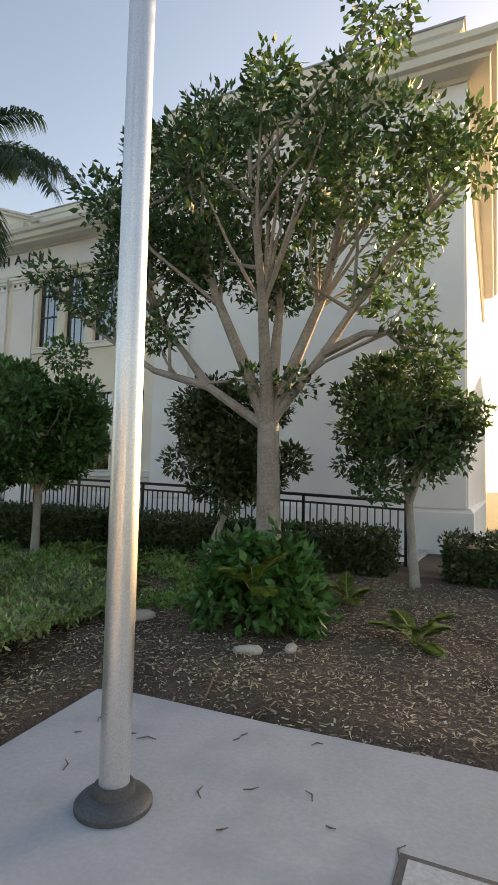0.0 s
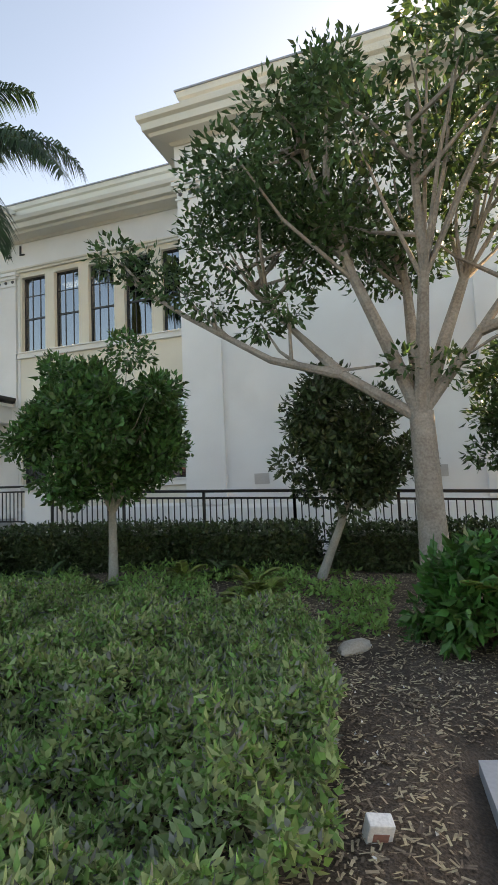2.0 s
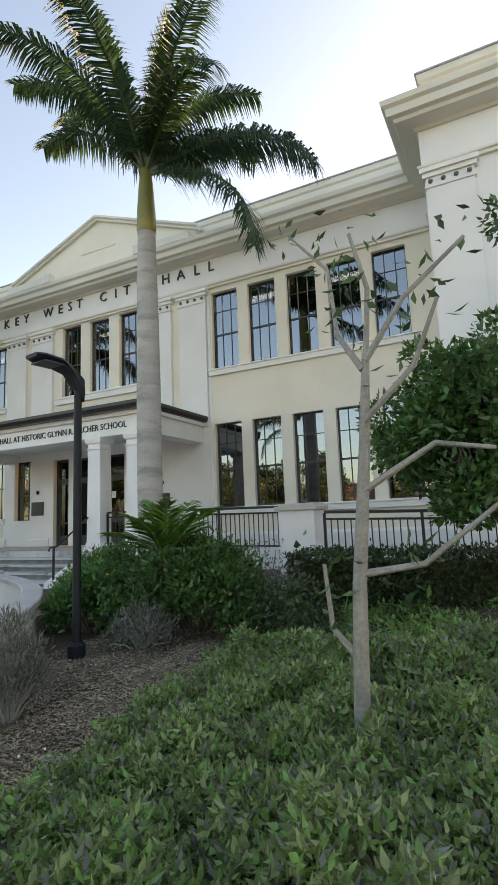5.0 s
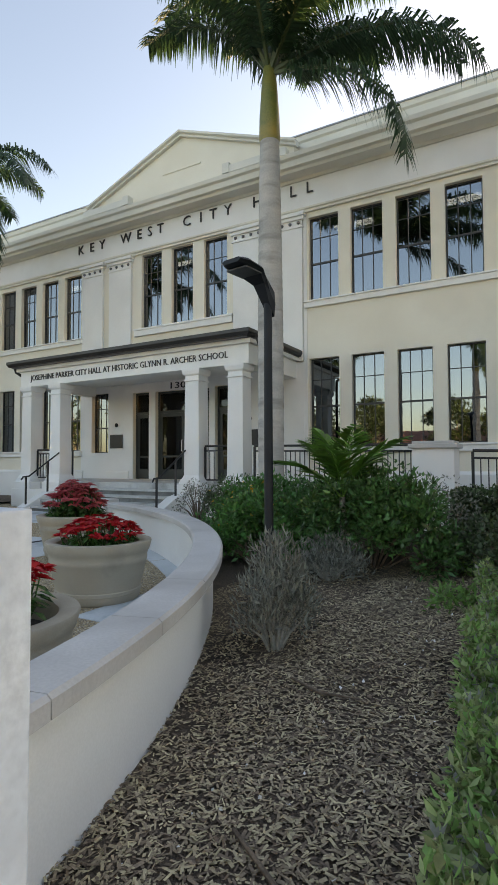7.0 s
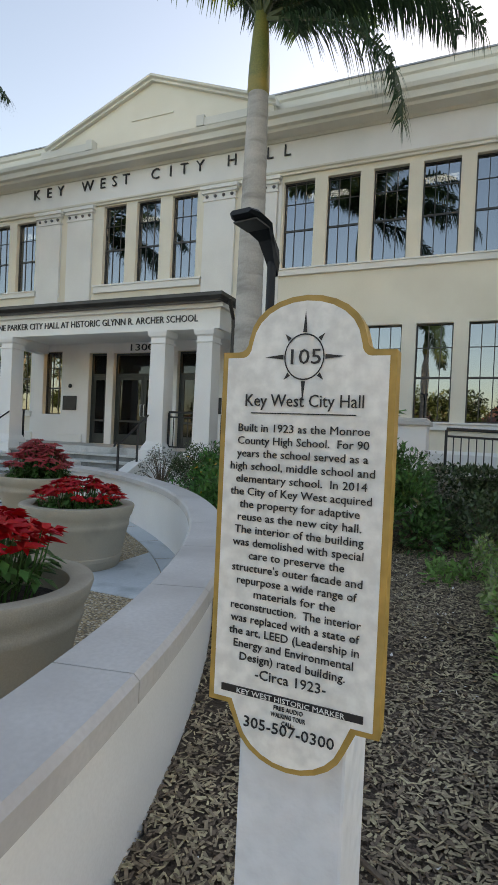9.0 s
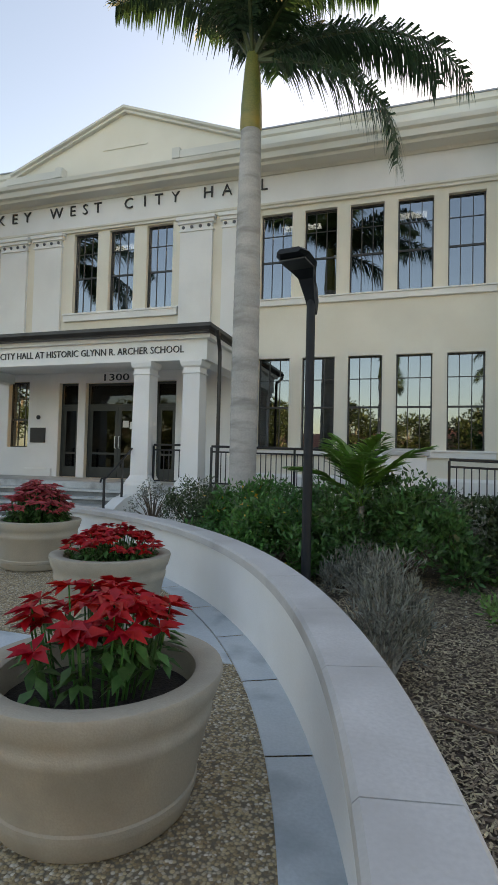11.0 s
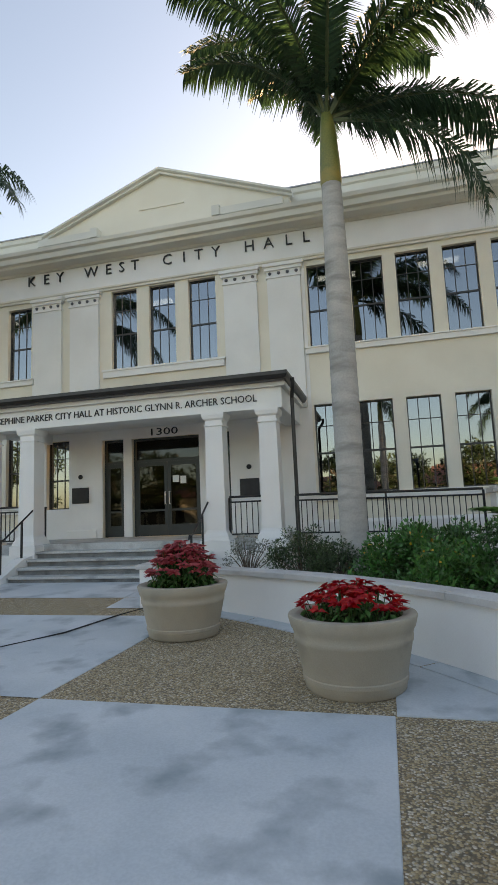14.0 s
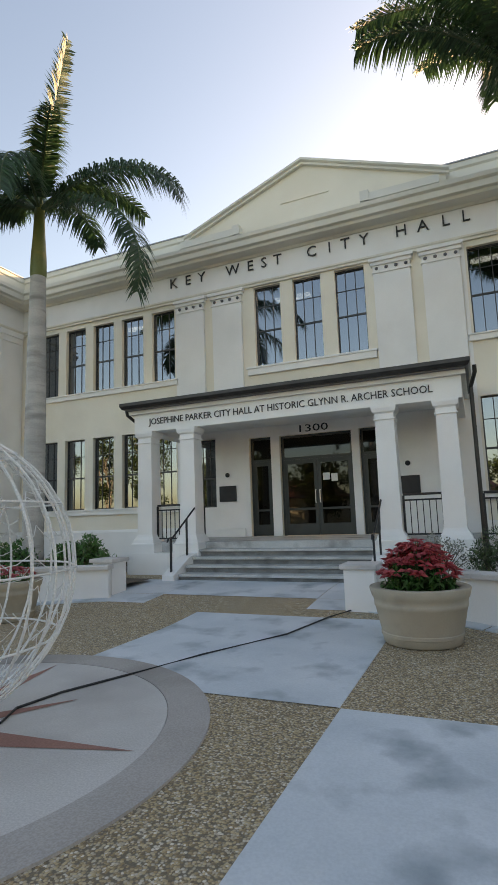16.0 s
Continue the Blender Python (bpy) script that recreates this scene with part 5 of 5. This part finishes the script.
# bark chips
C = [(x, y, bed(x, y) + 0.008) for x, y in np.concatenate([NR.uniform((-10.2, 0.3), (-8.2, 6.0), (42000, 2)), NR.uniform((-11.6, 0.5), (-10.2, 6.0), (18000, 2)), NR.uniform((-4.5, 1.0), (2.0, 7.3), (46000, 2)), NR.uniform((-10.2, 5.0), (-3, 7.3), (9000, 2))]) if outside(x, y) and not (x > -2.5 and y < 3.08)]
C = np.array(C)
n = len(C)
a = NR.uniform(0, 2 * math.pi, n)
d = np.stack([np.cos(a), np.sin(a), NR.normal(0, 0.16, n)], 1)
s = np.stack([-np.sin(a), np.cos(a), NR.normal(0, 0.2, n)], 1)
L = NR.uniform(0.005, 0.025, n)[:, None]
Wd = NR.uniform(0.0022, 0.0065, n)[:, None]
C[:, 2] += NR.uniform(0, 0.012, n)
tagged(quads("bark_chips", np.stack([C - d * L - s * Wd, C + d * L - s * Wd, C + d * L + s * Wd, C - d * L + s * Wd], 1), CHIP), "loose brown bark chips over the bed", "mulch", kind="stuff")
C = np.array([(x, y, bed(x, y) + 0.012) for x, y in NR.uniform((-10, 0.4), (2, 6.5), (1500, 2)) if outside(x, y) and not cover(x, y) and not (x > -2.5 and y < 3.08)])
tagged(quads("shell_bits", leaves(C, 0.022, 0.018, 0.1), PAPER), "tiny white shell and stone bits on the mulch", "gravel", kind="stuff")

# ---- things ----
fp = thing("flagpole", "brushed aluminium flagpole on a dark round collar", "flagpole", at=(-1.55, 2.015, 0.33))
fp.rotation_euler = (0, radians(-0.6), 0)
part("pole", lathe([(0.062, 0.0), (0.062, 1.5), (0.058, 4.0), (0.045, 9.0)], 32), ALU, fp, smooth=True)
part("collar", lathe([(0.155, 0.0), (0.155, 0.02), (0.14, 0.035), (0.085, 0.05), (0.08, 0.085), (0.063, 0.09)], 32), ALUBASE, fp, smooth=True)
bm = bmesh.new()
poly = [(-2.42, 2.93), (-2.30, 1.75), (-2.2, 0.3), (3.0, 0.3), (3.0, 3.10), (-0.03, 3.04), (-1.24, 3.0), (-2.2, 2.99)]
lo = [bm.verts.new((x, y, 0.1)) for x, y in poly]
hi = [bm.verts.new((x, y, 0.33)) for x, y in poly]
bm.faces.new(lo)
bm.faces.new(hi)
for k in range(len(poly)):
    bm.faces.new((lo[k], lo[(k + 1) % len(poly)], hi[(k + 1) % len(poly)], hi[k]))
tagged(part("flagpole_pad", bm, PAD), "pale concrete pad round the flagpole", "pavement", kind="structure")
mc = thing("utility_cover", "square grey utility cover set in the concrete pad", "manhole cover", at=(-0.1, 1.95, 0.33))
part("rim", boxes((-0.36, 0.36, -0.3, 0.3, 0, 0.006)), ALUBASE, mc)
part("lid", boxes((-0.33, 0.33, -0.27, 0.27, 0.006, 0.012), bev=0.003), SIDEWALK, mc)

lp = thing("street_lamp", "slim dark lamp post with a flat tilted head", "street lamp", at=(-11.17, 4.55, 0.2))
part("pole", lathe([(0.10, -0.1), (0.10, 0.12), (0.055, 0.16), (0.05, 0.2), (0.045, 3.2)], 18), LAMPBLUE, lp, smooth=True)
bm = bmesh.new()
secs = [(-0.06, 0.06, 3.05, 3.32), (0.04, 0.065, 3.18, 3.40), (0.16, 0.10, 3.36, 3.46), (0.30, 0.165, 3.42, 3.49), (0.52, 0.17, 3.44, 3.505), (0.62, 0.12, 3.455, 3.50)]
rings = []
for u, w, a, b in secs:
    rings.append([bm.verts.new((x, u, z)) for x, z in ((-w * 0.75, a), (w * 0.75, a), (w, (a + b) / 2), (w * 0.8, b), (-w * 0.8, b), (-w, (a + b) / 2))])
for p, q in zip(rings, rings[1:]):
    for k in range(6):
        bm.faces.new((p[k], p[(k + 1) % 6], q[(k + 1) % 6], q[k]))
bm.faces.new(rings[0])
bm.faces.new(rings[-1][::-1])
head = part("head", bm, LAMPBLUE, lp)
head.matrix_basis = pose(0, 0, -0.13, 0, 0, 171)
lens = part("lens", boxes((-0.13, 0.13, 0.28, 0.54, 3.415, 3.43)), FRAME, head)


def planter(label, x, y, red, h, n, seed, big, size=(1.0, 1.0), spread=0.43):
    rr = random.Random(seed)
    z0 = paved(x, y)
    p = thing("planter", label, "planter", "plaza planters", at=(x, y, z0))
    p.scale = (size[0], size[0], size[1])
    part("pot", lathe([(0.43, 0.0), (0.45, 0.02), (0.462, 0.09), (0.472, 0.095), (0.475, 0.13), (0.468, 0.14), (0.528, 0.42), (0.537, 0.43), (0.540, 0.47), (0.536, 0.48), (0.549, 0.53), (0.562, 0.545), (0.588, 0.635), (0.582, 0.652), (0.57, 0.656), (0.475, 0.650), (0.455, 0.635), (0.445, 0.48)], 56), POT, p, smooth=True)
    part("soil", lathe([(0.448, 0.49), (0.30, 0.52), (0.02, 0.53)], 30), POTSOIL, p, smooth=True)
    f = thing("poinsettia", ("bright red" if red is LEAF_RED else "faded pinkish red") + " poinsettias filling a concrete planter", "flowers", "plaza poinsettias", at=(x, y, z0 + 0.49 * size[1]))
    bm = bmesh.new()
    Vr, Vg, Vy = [], [], []
    for k in range(n):
        a, q = rr.uniform(0, 2 * math.pi), spread * rr.random() ** 0.5
        top = np.array((q * 1.05 * math.cos(a), q * 1.05 * math.sin(a), 0.12 + h * math.sqrt(1 - (q / 0.46) ** 2) * rr.uniform(0.7, 1.05)))
        tube(bm, [(top[0] * 0.7, top[1] * 0.7, 0), (top[0] * 0.9, top[1] * 0.9, top[2] * 0.6), tuple(top)], [0.006, 0.005, 0.004], 5)
        tilt = np.array((math.cos(a) * q, math.sin(a) * q, 0)) * 1.6
        m = 9
        for j in range(m):
            b = 2 * math.pi * (j + rr.random() * 0.4) / m
            d = unit(np.array((math.cos(b), math.sin(b), rr.uniform(-0.25, 0.4))) + tilt)
            s = unit(np.cross(d, np.array((0, 0, 1.0)) + tilt))
            L = big * rr.uniform(0.6, 1.05)
            wd = L * 0.24
            nr = np.cross(s, d)
            Vr.append([top, top + d * L * 0.45 + s * wd + nr * 0.01, top + d * L - np.array((0, 0, 0.15 * L)), top + d * L * 0.45 - s * wd + nr * 0.01])
        for j in range(4):
            b = rr.uniform(0, 2 * math.pi)
            d = unit(np.array((math.cos(b), math.sin(b), rr.uniform(-0.6, 0.0))) + tilt)
            s = unit(np.cross(d, np.array((0, 0, 1.0))))
            L, b0 = big * rr.uniform(0.7, 1.0), top * np.array((0.95, 0.95, rr.uniform(0.4, 0.75)))
            Vg.append([b0, b0 + d * L * 0.5 + s * L * 0.25, b0 + d * L - np.array((0, 0, 0.25 * L)), b0 + d * L * 0.5 - s * L * 0.25])
    part("stem_bundle", bm, LEAF_BUSH, f)["kind"] = "stuff"
    quads("bloom", Vr, red, f)["kind"] = "stuff"
    quads("foliage", Vg, LEAF_DARK, f)["kind"] = "stuff"


planter("round ribbed concrete planter close to the pavement", -11.53, 1.45, LEAF_RED, 0.42, 50, 1, 0.125, (0.99, 0.94), 0.36)
planter("round ribbed concrete planter by the curved wall", -13.0, 3.89, LEAF_RED, 0.30, 80, 2, 0.11)
planter("round ribbed concrete planter near the stairs", -15.37, 5.72, LEAF_PINK, 0.58, 170, 3, 0.12, (1.04, 1.03))
planter("round ribbed concrete planter west of the compass", -22.2, 5.6, LEAF_PINK, 0.3, 60, 4, 0.10)

# historic marker on its post
SX, SY = -9.274, -0.137
mk = thing("history_marker", "white marker board with ochre edge on a white post", "sign", at=(SX, SY, 0.308))
mk.scale = (0.818, 1.0, 0.917)
part("post", boxes((-0.070, 0.060, 0.016, 0.120, -0.45, 1.235), bev=0.004), POSTWHITE, mk)


def board(w, zb, zt, y0, y1):
    """The scalloped outline of the board."""
    out = []
    sh = 0.055
    out += [(-w, zb + sh), (-w, zt - sh), (-w * 0.80, zt - sh)]
    out += [(-w * 0.80 + w * 0.12 * math.sin(k * math.pi / 8), zt - sh + 0.012 * (1 - math.cos(k * math.pi / 8))) for k in range(1, 5)]
    out += [(w * 0.66 * math.cos(math.pi - k * math.pi / 12), zt - 0.040 + 0.040 * math.sin(k * math.pi / 12)) for k in range(1, 7)]
    right = [(-x, z) for x, z in out[:-1][::-1]]
    full = out + right
    low = [(w * 0.75, zb + sh)] + [(w * 0.66 * math.cos(k * math.pi / 12), zb + 0.045 - 0.045 * math.sin(k * math.pi / 12)) for k in range(1, 12)] + [(-w * 0.75, zb + sh)]
    bm = bmesh.new()
    allp = full + low
    a = [bm.verts.new((x, y0, z)) for x, z in allp]
    b = [bm.verts.new((x, y1, z)) for x, z in allp]
    bm.faces.new(a)
    bm.faces.new(b[::-1])
    for k in range(len(allp)):
        bm.faces.new((a[k], b[k], b[(k + 1) % len(allp)], a[(k + 1) % len(allp)]))
    return bm


bd = part("board", board(0.099, 0.900, 1.372, -0.008, 0.015), GOLD, mk, "ochre-edged board")
part("face", board(0.092, 0.906, 1.366, -0.0095, -0.007), SIGNWHITE, mk, "white painted face")
rows = [("Key West City Hall", 1.262, 0.0175, 0.135), ("Built in 1923 as the Monroe", 1.236, 0.0115, 0.150), ("County High School.  For 90", 1.222, 0.0115, 0.150), ("years the school served as a", 1.208, 0.0115, 0.150), ("high school, middle school and", 1.194, 0.0115, 0.165),
        ("elementary school.  In 2014", 1.180, 0.0115, 0.150), ("the City of Key West acquired", 1.166, 0.0115, 0.162), ("the property for adaptive", 1.152, 0.0115, 0.138), ("reuse as the new city hall.", 1.138, 0.0115, 0.142), ("The interior of the building", 1.124, 0.0115, 0.148),
        ("was demolished with special", 1.110, 0.0115, 0.150), ("care to preserve the", 1.096, 0.0115, 0.110), ("structure's outer facade and", 1.082, 0.0115, 0.150), ("repurpose a wide range of", 1.068, 0.0115, 0.138), ("materials for the", 1.054, 0.0115, 0.094), ("reconstruction.  The interior", 1.040, 0.0115, 0.150),
        ("was replaced with a state of", 1.026, 0.0115, 0.148), ("the art, LEED (Leadership in", 1.012, 0.0115, 0.150), ("Energy and Environmental", 0.998, 0.0115, 0.138), ("Design) rated building.", 0.984, 0.0115, 0.122), ("-Circa 1923-", 0.967, 0.014, 0.082), ("305-507-0300", 0.921, 0.0155, 0.105), ("105", 1.304, 0.021, 0.034)]
for text, z, size, w in rows:
    z = z if z > 1.236 else 1.236 - (1.236 - z) * (0.925 if z > 0.93 else 0.95)
    lettering("text_line", text, size, LETTER, pose(0, -0.0105, z, 90), mk, 0.001, width=w)
part("bar", boxes((-0.082, 0.082, -0.0108, -0.0093, 0.968, 0.975)), LETTER, mk)
part("bar", boxes((-0.06, 0.06, -0.0108, -0.0093, 1.2545, 1.2555)), LETTER, mk)
lettering("text_line", "KEY WEST HISTORIC MARKER", 0.0072, PAPER, pose(0, -0.0112, 0.9690, 90), mk, 0.0006, width=0.125)
for text, z, w in (("FREE AUDIO", 0.9610, 0.034), ("WALKING TOUR", 0.9540, 0.040), ("CALL:", 0.9470, 0.014)):
    lettering("text_line", text, 0.0062, LETTER, pose(0, -0.0105, z, 90), mk, 0.001, width=w)
bm = bmesh.new()
for k in range(8):
    a = k * math.pi / 4
    r1 = 0.046 if k % 2 == 0 else 0.032
    bm.faces.new([bm.verts.new((r * math.cos(b), -0.0105, 1.311 + r * math.sin(b))) for r, b in ((0.024, a - 0.10), (r1, a), (0.024, a + 0.10))])
ring = [[bm.verts.new((r * math.cos(2 * math.pi * k / 28), -0.0105, 1.311 + r * math.sin(2 * math.pi * k / 28))) for k in range(28)] for r in (0.0215, 0.023)]
for k in range(28):
    bm.faces.new((ring[0][k], ring[0][(k + 1) % 28], ring[1][(k + 1) % 28], ring[1][k]))
part("sun_compass", bm, LETTER, mk)

# giant wire ornament on the compass
orn = thing("wire_ornament", "giant white wire ball ornament standing on the compass", "decoration", at=(CC[0], CC[1], 0.016))
RB, rr = 1.22, random.Random(4)
for k in range(14):
    a = math.pi * k / 14
    bm = bmesh.new()
    pts = [(RB * math.cos(t) * math.cos(a), RB * math.cos(t) * math.sin(a), RB + RB * math.sin(t)) for t in [2 * math.pi * j / 40 for j in range(41)]]
    tube(bm, pts, [0.012] * 41, 5)
    part("hoop", bm, WIRE, orn)
for z in (-0.8, -0.45, 0.0, 0.45, 0.8):
    r = RB * math.sqrt(1 - z * z)
    bm = bmesh.new()
    tube(bm, [(r * math.cos(t), r * math.sin(t), RB + RB * z) for t in [2 * math.pi * j / 40 for j in range(41)]], [0.010] * 41, 5)
    part("hoop", bm, WIRE, orn)
bm = bmesh.new()
for k in range(150):
    th, ph = rr.uniform(0, 2 * math.pi), math.asin(rr.uniform(-0.95, 0.95))
    da, dp = rr.uniform(-0.7, 0.7), rr.uniform(-0.35, 0.35)
    pts = []
    for j in range(7):
        t, f, q = th + da * j / 6, ph + dp * j / 6 + 0.05 * math.sin(j * 2.0), RB * (0.995 + 0.008 * math.sin(3 * j))
        pts.append((q * math.cos(f) * math.cos(t), q * math.cos(f) * math.sin(t), RB + q * math.sin(f)))
    tube(bm, pts, [0.004] * 7, 4)
part("light_mesh", bm, WIRE, orn)["kind"] = "stuff"
bm = bmesh.new()
tube(bm, [(0.25 * math.cos(t), 0.0, 2 * RB + 0.32 + 0.25 * math.sin(t)) for t in [2 * math.pi * j / 24 for j in range(25)]], [0.012] * 25, 5)
part("hanging_loop", bm, WIRE, orn)
part("top_cap", lathe([(0.2, 2 * RB - 0.05), (0.2, 2 * RB + 0.08), (0.06, 2 * RB + 0.09)], 20), WIRE, orn)
bm = bmesh.new()
cp = [(-16.55, 7.0), (-16.78, 6.6), (-17.1, 5.6), (-17.72, 4.37), (-18.1, 3.4), (-18.37, 2.76), (-18.45, 2.3), (-18.3, 2.0), (-18.55, 1.8)]
tube(bm, [(x, y, paved(x, y) + 0.026) for x, y in cp], [0.012] * len(cp), 6)
tagged(part("power_cable", bm, CABLE), "black power cable lying across the plaza", "cable")

# small litter and sticks
lt = thing("litter_carton", "crumpled white carton with a red print", "litter", at=(-2.83, 2.23, 0.30))
o = part("carton", boxes((-0.05, 0.05, -0.03, 0.03, 0, 0.12), bev=0.008), PAPER, lt)
o.matrix_basis = pose(0, 0, 0.01, 18, 8, 25)
o2 = part("print", boxes((-0.03, 0.03, -0.0325, -0.031, 0.05, 0.085)), STAR, o)
for k, (x, y, s, r) in enumerate(((-1.87, 4.0, 0.09, 20), (-3.2, 4.4, 0.13, 60), (-1.6, 4.2, 0.07, 100))):
    bm = bmesh.new()
    bmesh.ops.create_icosphere(bm, subdivisions=2, radius=1)
    for v in bm.verts:
        v.co *= 1 + 0.25 * noise.noise(v.co * 1.7 + Vector((k * 5, 0, 0)))
    o = tagged(part("stone", bm, STONE, smooth=True), "pale weathered stone lying on the mulch", "stone", "stones on the mulch")
    o.matrix_basis = pose(x, y, bed(x, y) + 0.02, 0, 0, r) @ Matrix.Diagonal((s * 1.4, s * 0.7, s * 0.5, 1))
for pts in ([(-9.96, 2.49), (-9.72, 2.38), (-9.47, 2.38)], [(-9.6, 1.2), (-9.3, 1.0), (-9.1, 0.7)], [(-9.3, 0.9), (-9.15, 0.95), (-8.9, 0.85)], [(-2.0, 3.5), (-1.8, 3.3), (-1.75, 3.1)], [(-0.9, 4.1), (-0.6, 4.0), (-0.4, 4.05)]):
    bm = bmesh.new()
    tube(bm, [(x, y, bed(x, y) + 0.03) for x, y in pts], [0.008, 0.01, 0.005], 6)
    tagged(part("fallen_stick", bm, BROWNWOOD), "thin fallen brown stick on the mulch", "stick", "fallen sticks")
for k in range(16):
    x, y = R.uniform(-2.2, -0.2), R.uniform(2.0, 2.95)
    bm = bmesh.new()
    a = R.uniform(0, 6)
    l = R.uniform(0.03, 0.11)
    tube(bm, [(x, y, 0.335), (x + l * 0.5 * math.cos(a), y + l * 0.5 * math.sin(a), 0.338), (x + l * math.cos(a + 0.4), y + l * math.sin(a + 0.4), 0.335)], [0.003, 0.004, 0.002], 4)
    tagged(part("twig", bm, BROWNWOOD), "tiny dry twig on the concrete pad", "twig", "twigs on the pad")

# ---- across the street, seen in the window panes ----
for k, (x, w, h) in enumerate(((-34, 11, 3.6), (-19, 13, 3.2), (-3, 12, 3.8), (12, 11, 3.4))):
    hs = thing("house", "single-storey house with a pitched roof across the street", "house", "houses across the street", at=(x, -30, -0.3))
    part("wall", boxes((-w / 2, w / 2, -4, 4, 0, h)), CREAM, hs)
    bm = bmesh.new()
    e, rg = w / 2 + 0.5, h + 2.0
    a = [bm.verts.new(p) for p in ((-e, -4.6, h), (e, -4.6, h), (e, 4.6, h), (-e, 4.6, h), (-e + 2, 0, rg), (e - 2, 0, rg))]
    for f in ((0, 1, 5, 4), (2, 3, 4, 5), (1, 2, 5), (3, 0, 4), (0, 3, 2, 1)):
        bm.faces.new([a[i] for i in f])
    part("roof", bm, STAR, hs, "dull red pitched roof")
    for q in (-0.3, 0.0, 0.3):
        part("window", boxes((q * w - 0.5, q * w + 0.5, 4.0, 4.05, 1.0, 2.3)), FRAME, hs)
for k, (x, y, h) in enumerate(((-28, -21, 7), (-23.5, -24, 8), (-16, -23, 7.5), (-11, -22, 6), (-5, -21, 7), (3, -22, 7.5), (-35, -23, 8), (-41, -22, 7.5), (-47, -20, 12), (-53, -21, 13), (-60, -20, 13))):
    tree("street_tree", "leafy dark tree across the street", (x, y, -0.2), (x, y, 2.2), 0.2, (x, y, h * 0.62), (2.4, 2.2, h * 0.34), 45, 110, (0.34, 0.16), LEAF_HEDGE, BARK, clump_r=0.8, seed=30 + k)
p0 = bpy.data.objects["royal_palm"]
copy_thing(p0, pose(-12.5, -9.5, -0.1, 0, 0, 70))
copy_thing(p0, pose(-21.5, -11, -0.1, 0, 0, 150))
copy_thing(p0, pose(-3.5, -10.5, -0.1, 0, 0, 220))

# ---- beyond the east wing: unseen block, added to shade the ground from low sun ----
nb = thing("sun_blocking_building", "unseen plain two-storey block added to keep low sun off the ground", "building", at=(17, 34, -0.3))
part("wall", boxes((-13.5, 14, -4, 5, 0, 8.0)), CREAM, nb)
part("roof", boxes((-13.9, 14.4, -4.4, 5.4, 8.0, 8.35)), CORNICE, nb)
for k in range(9):
    for z in (1.0, 4.8):
        w = part("window", boxes((-12.3 + 2.8 * k, -11.2 + 2.8 * k, -4.05, -3.98, z, z + 1.6)), FRAME, nb)
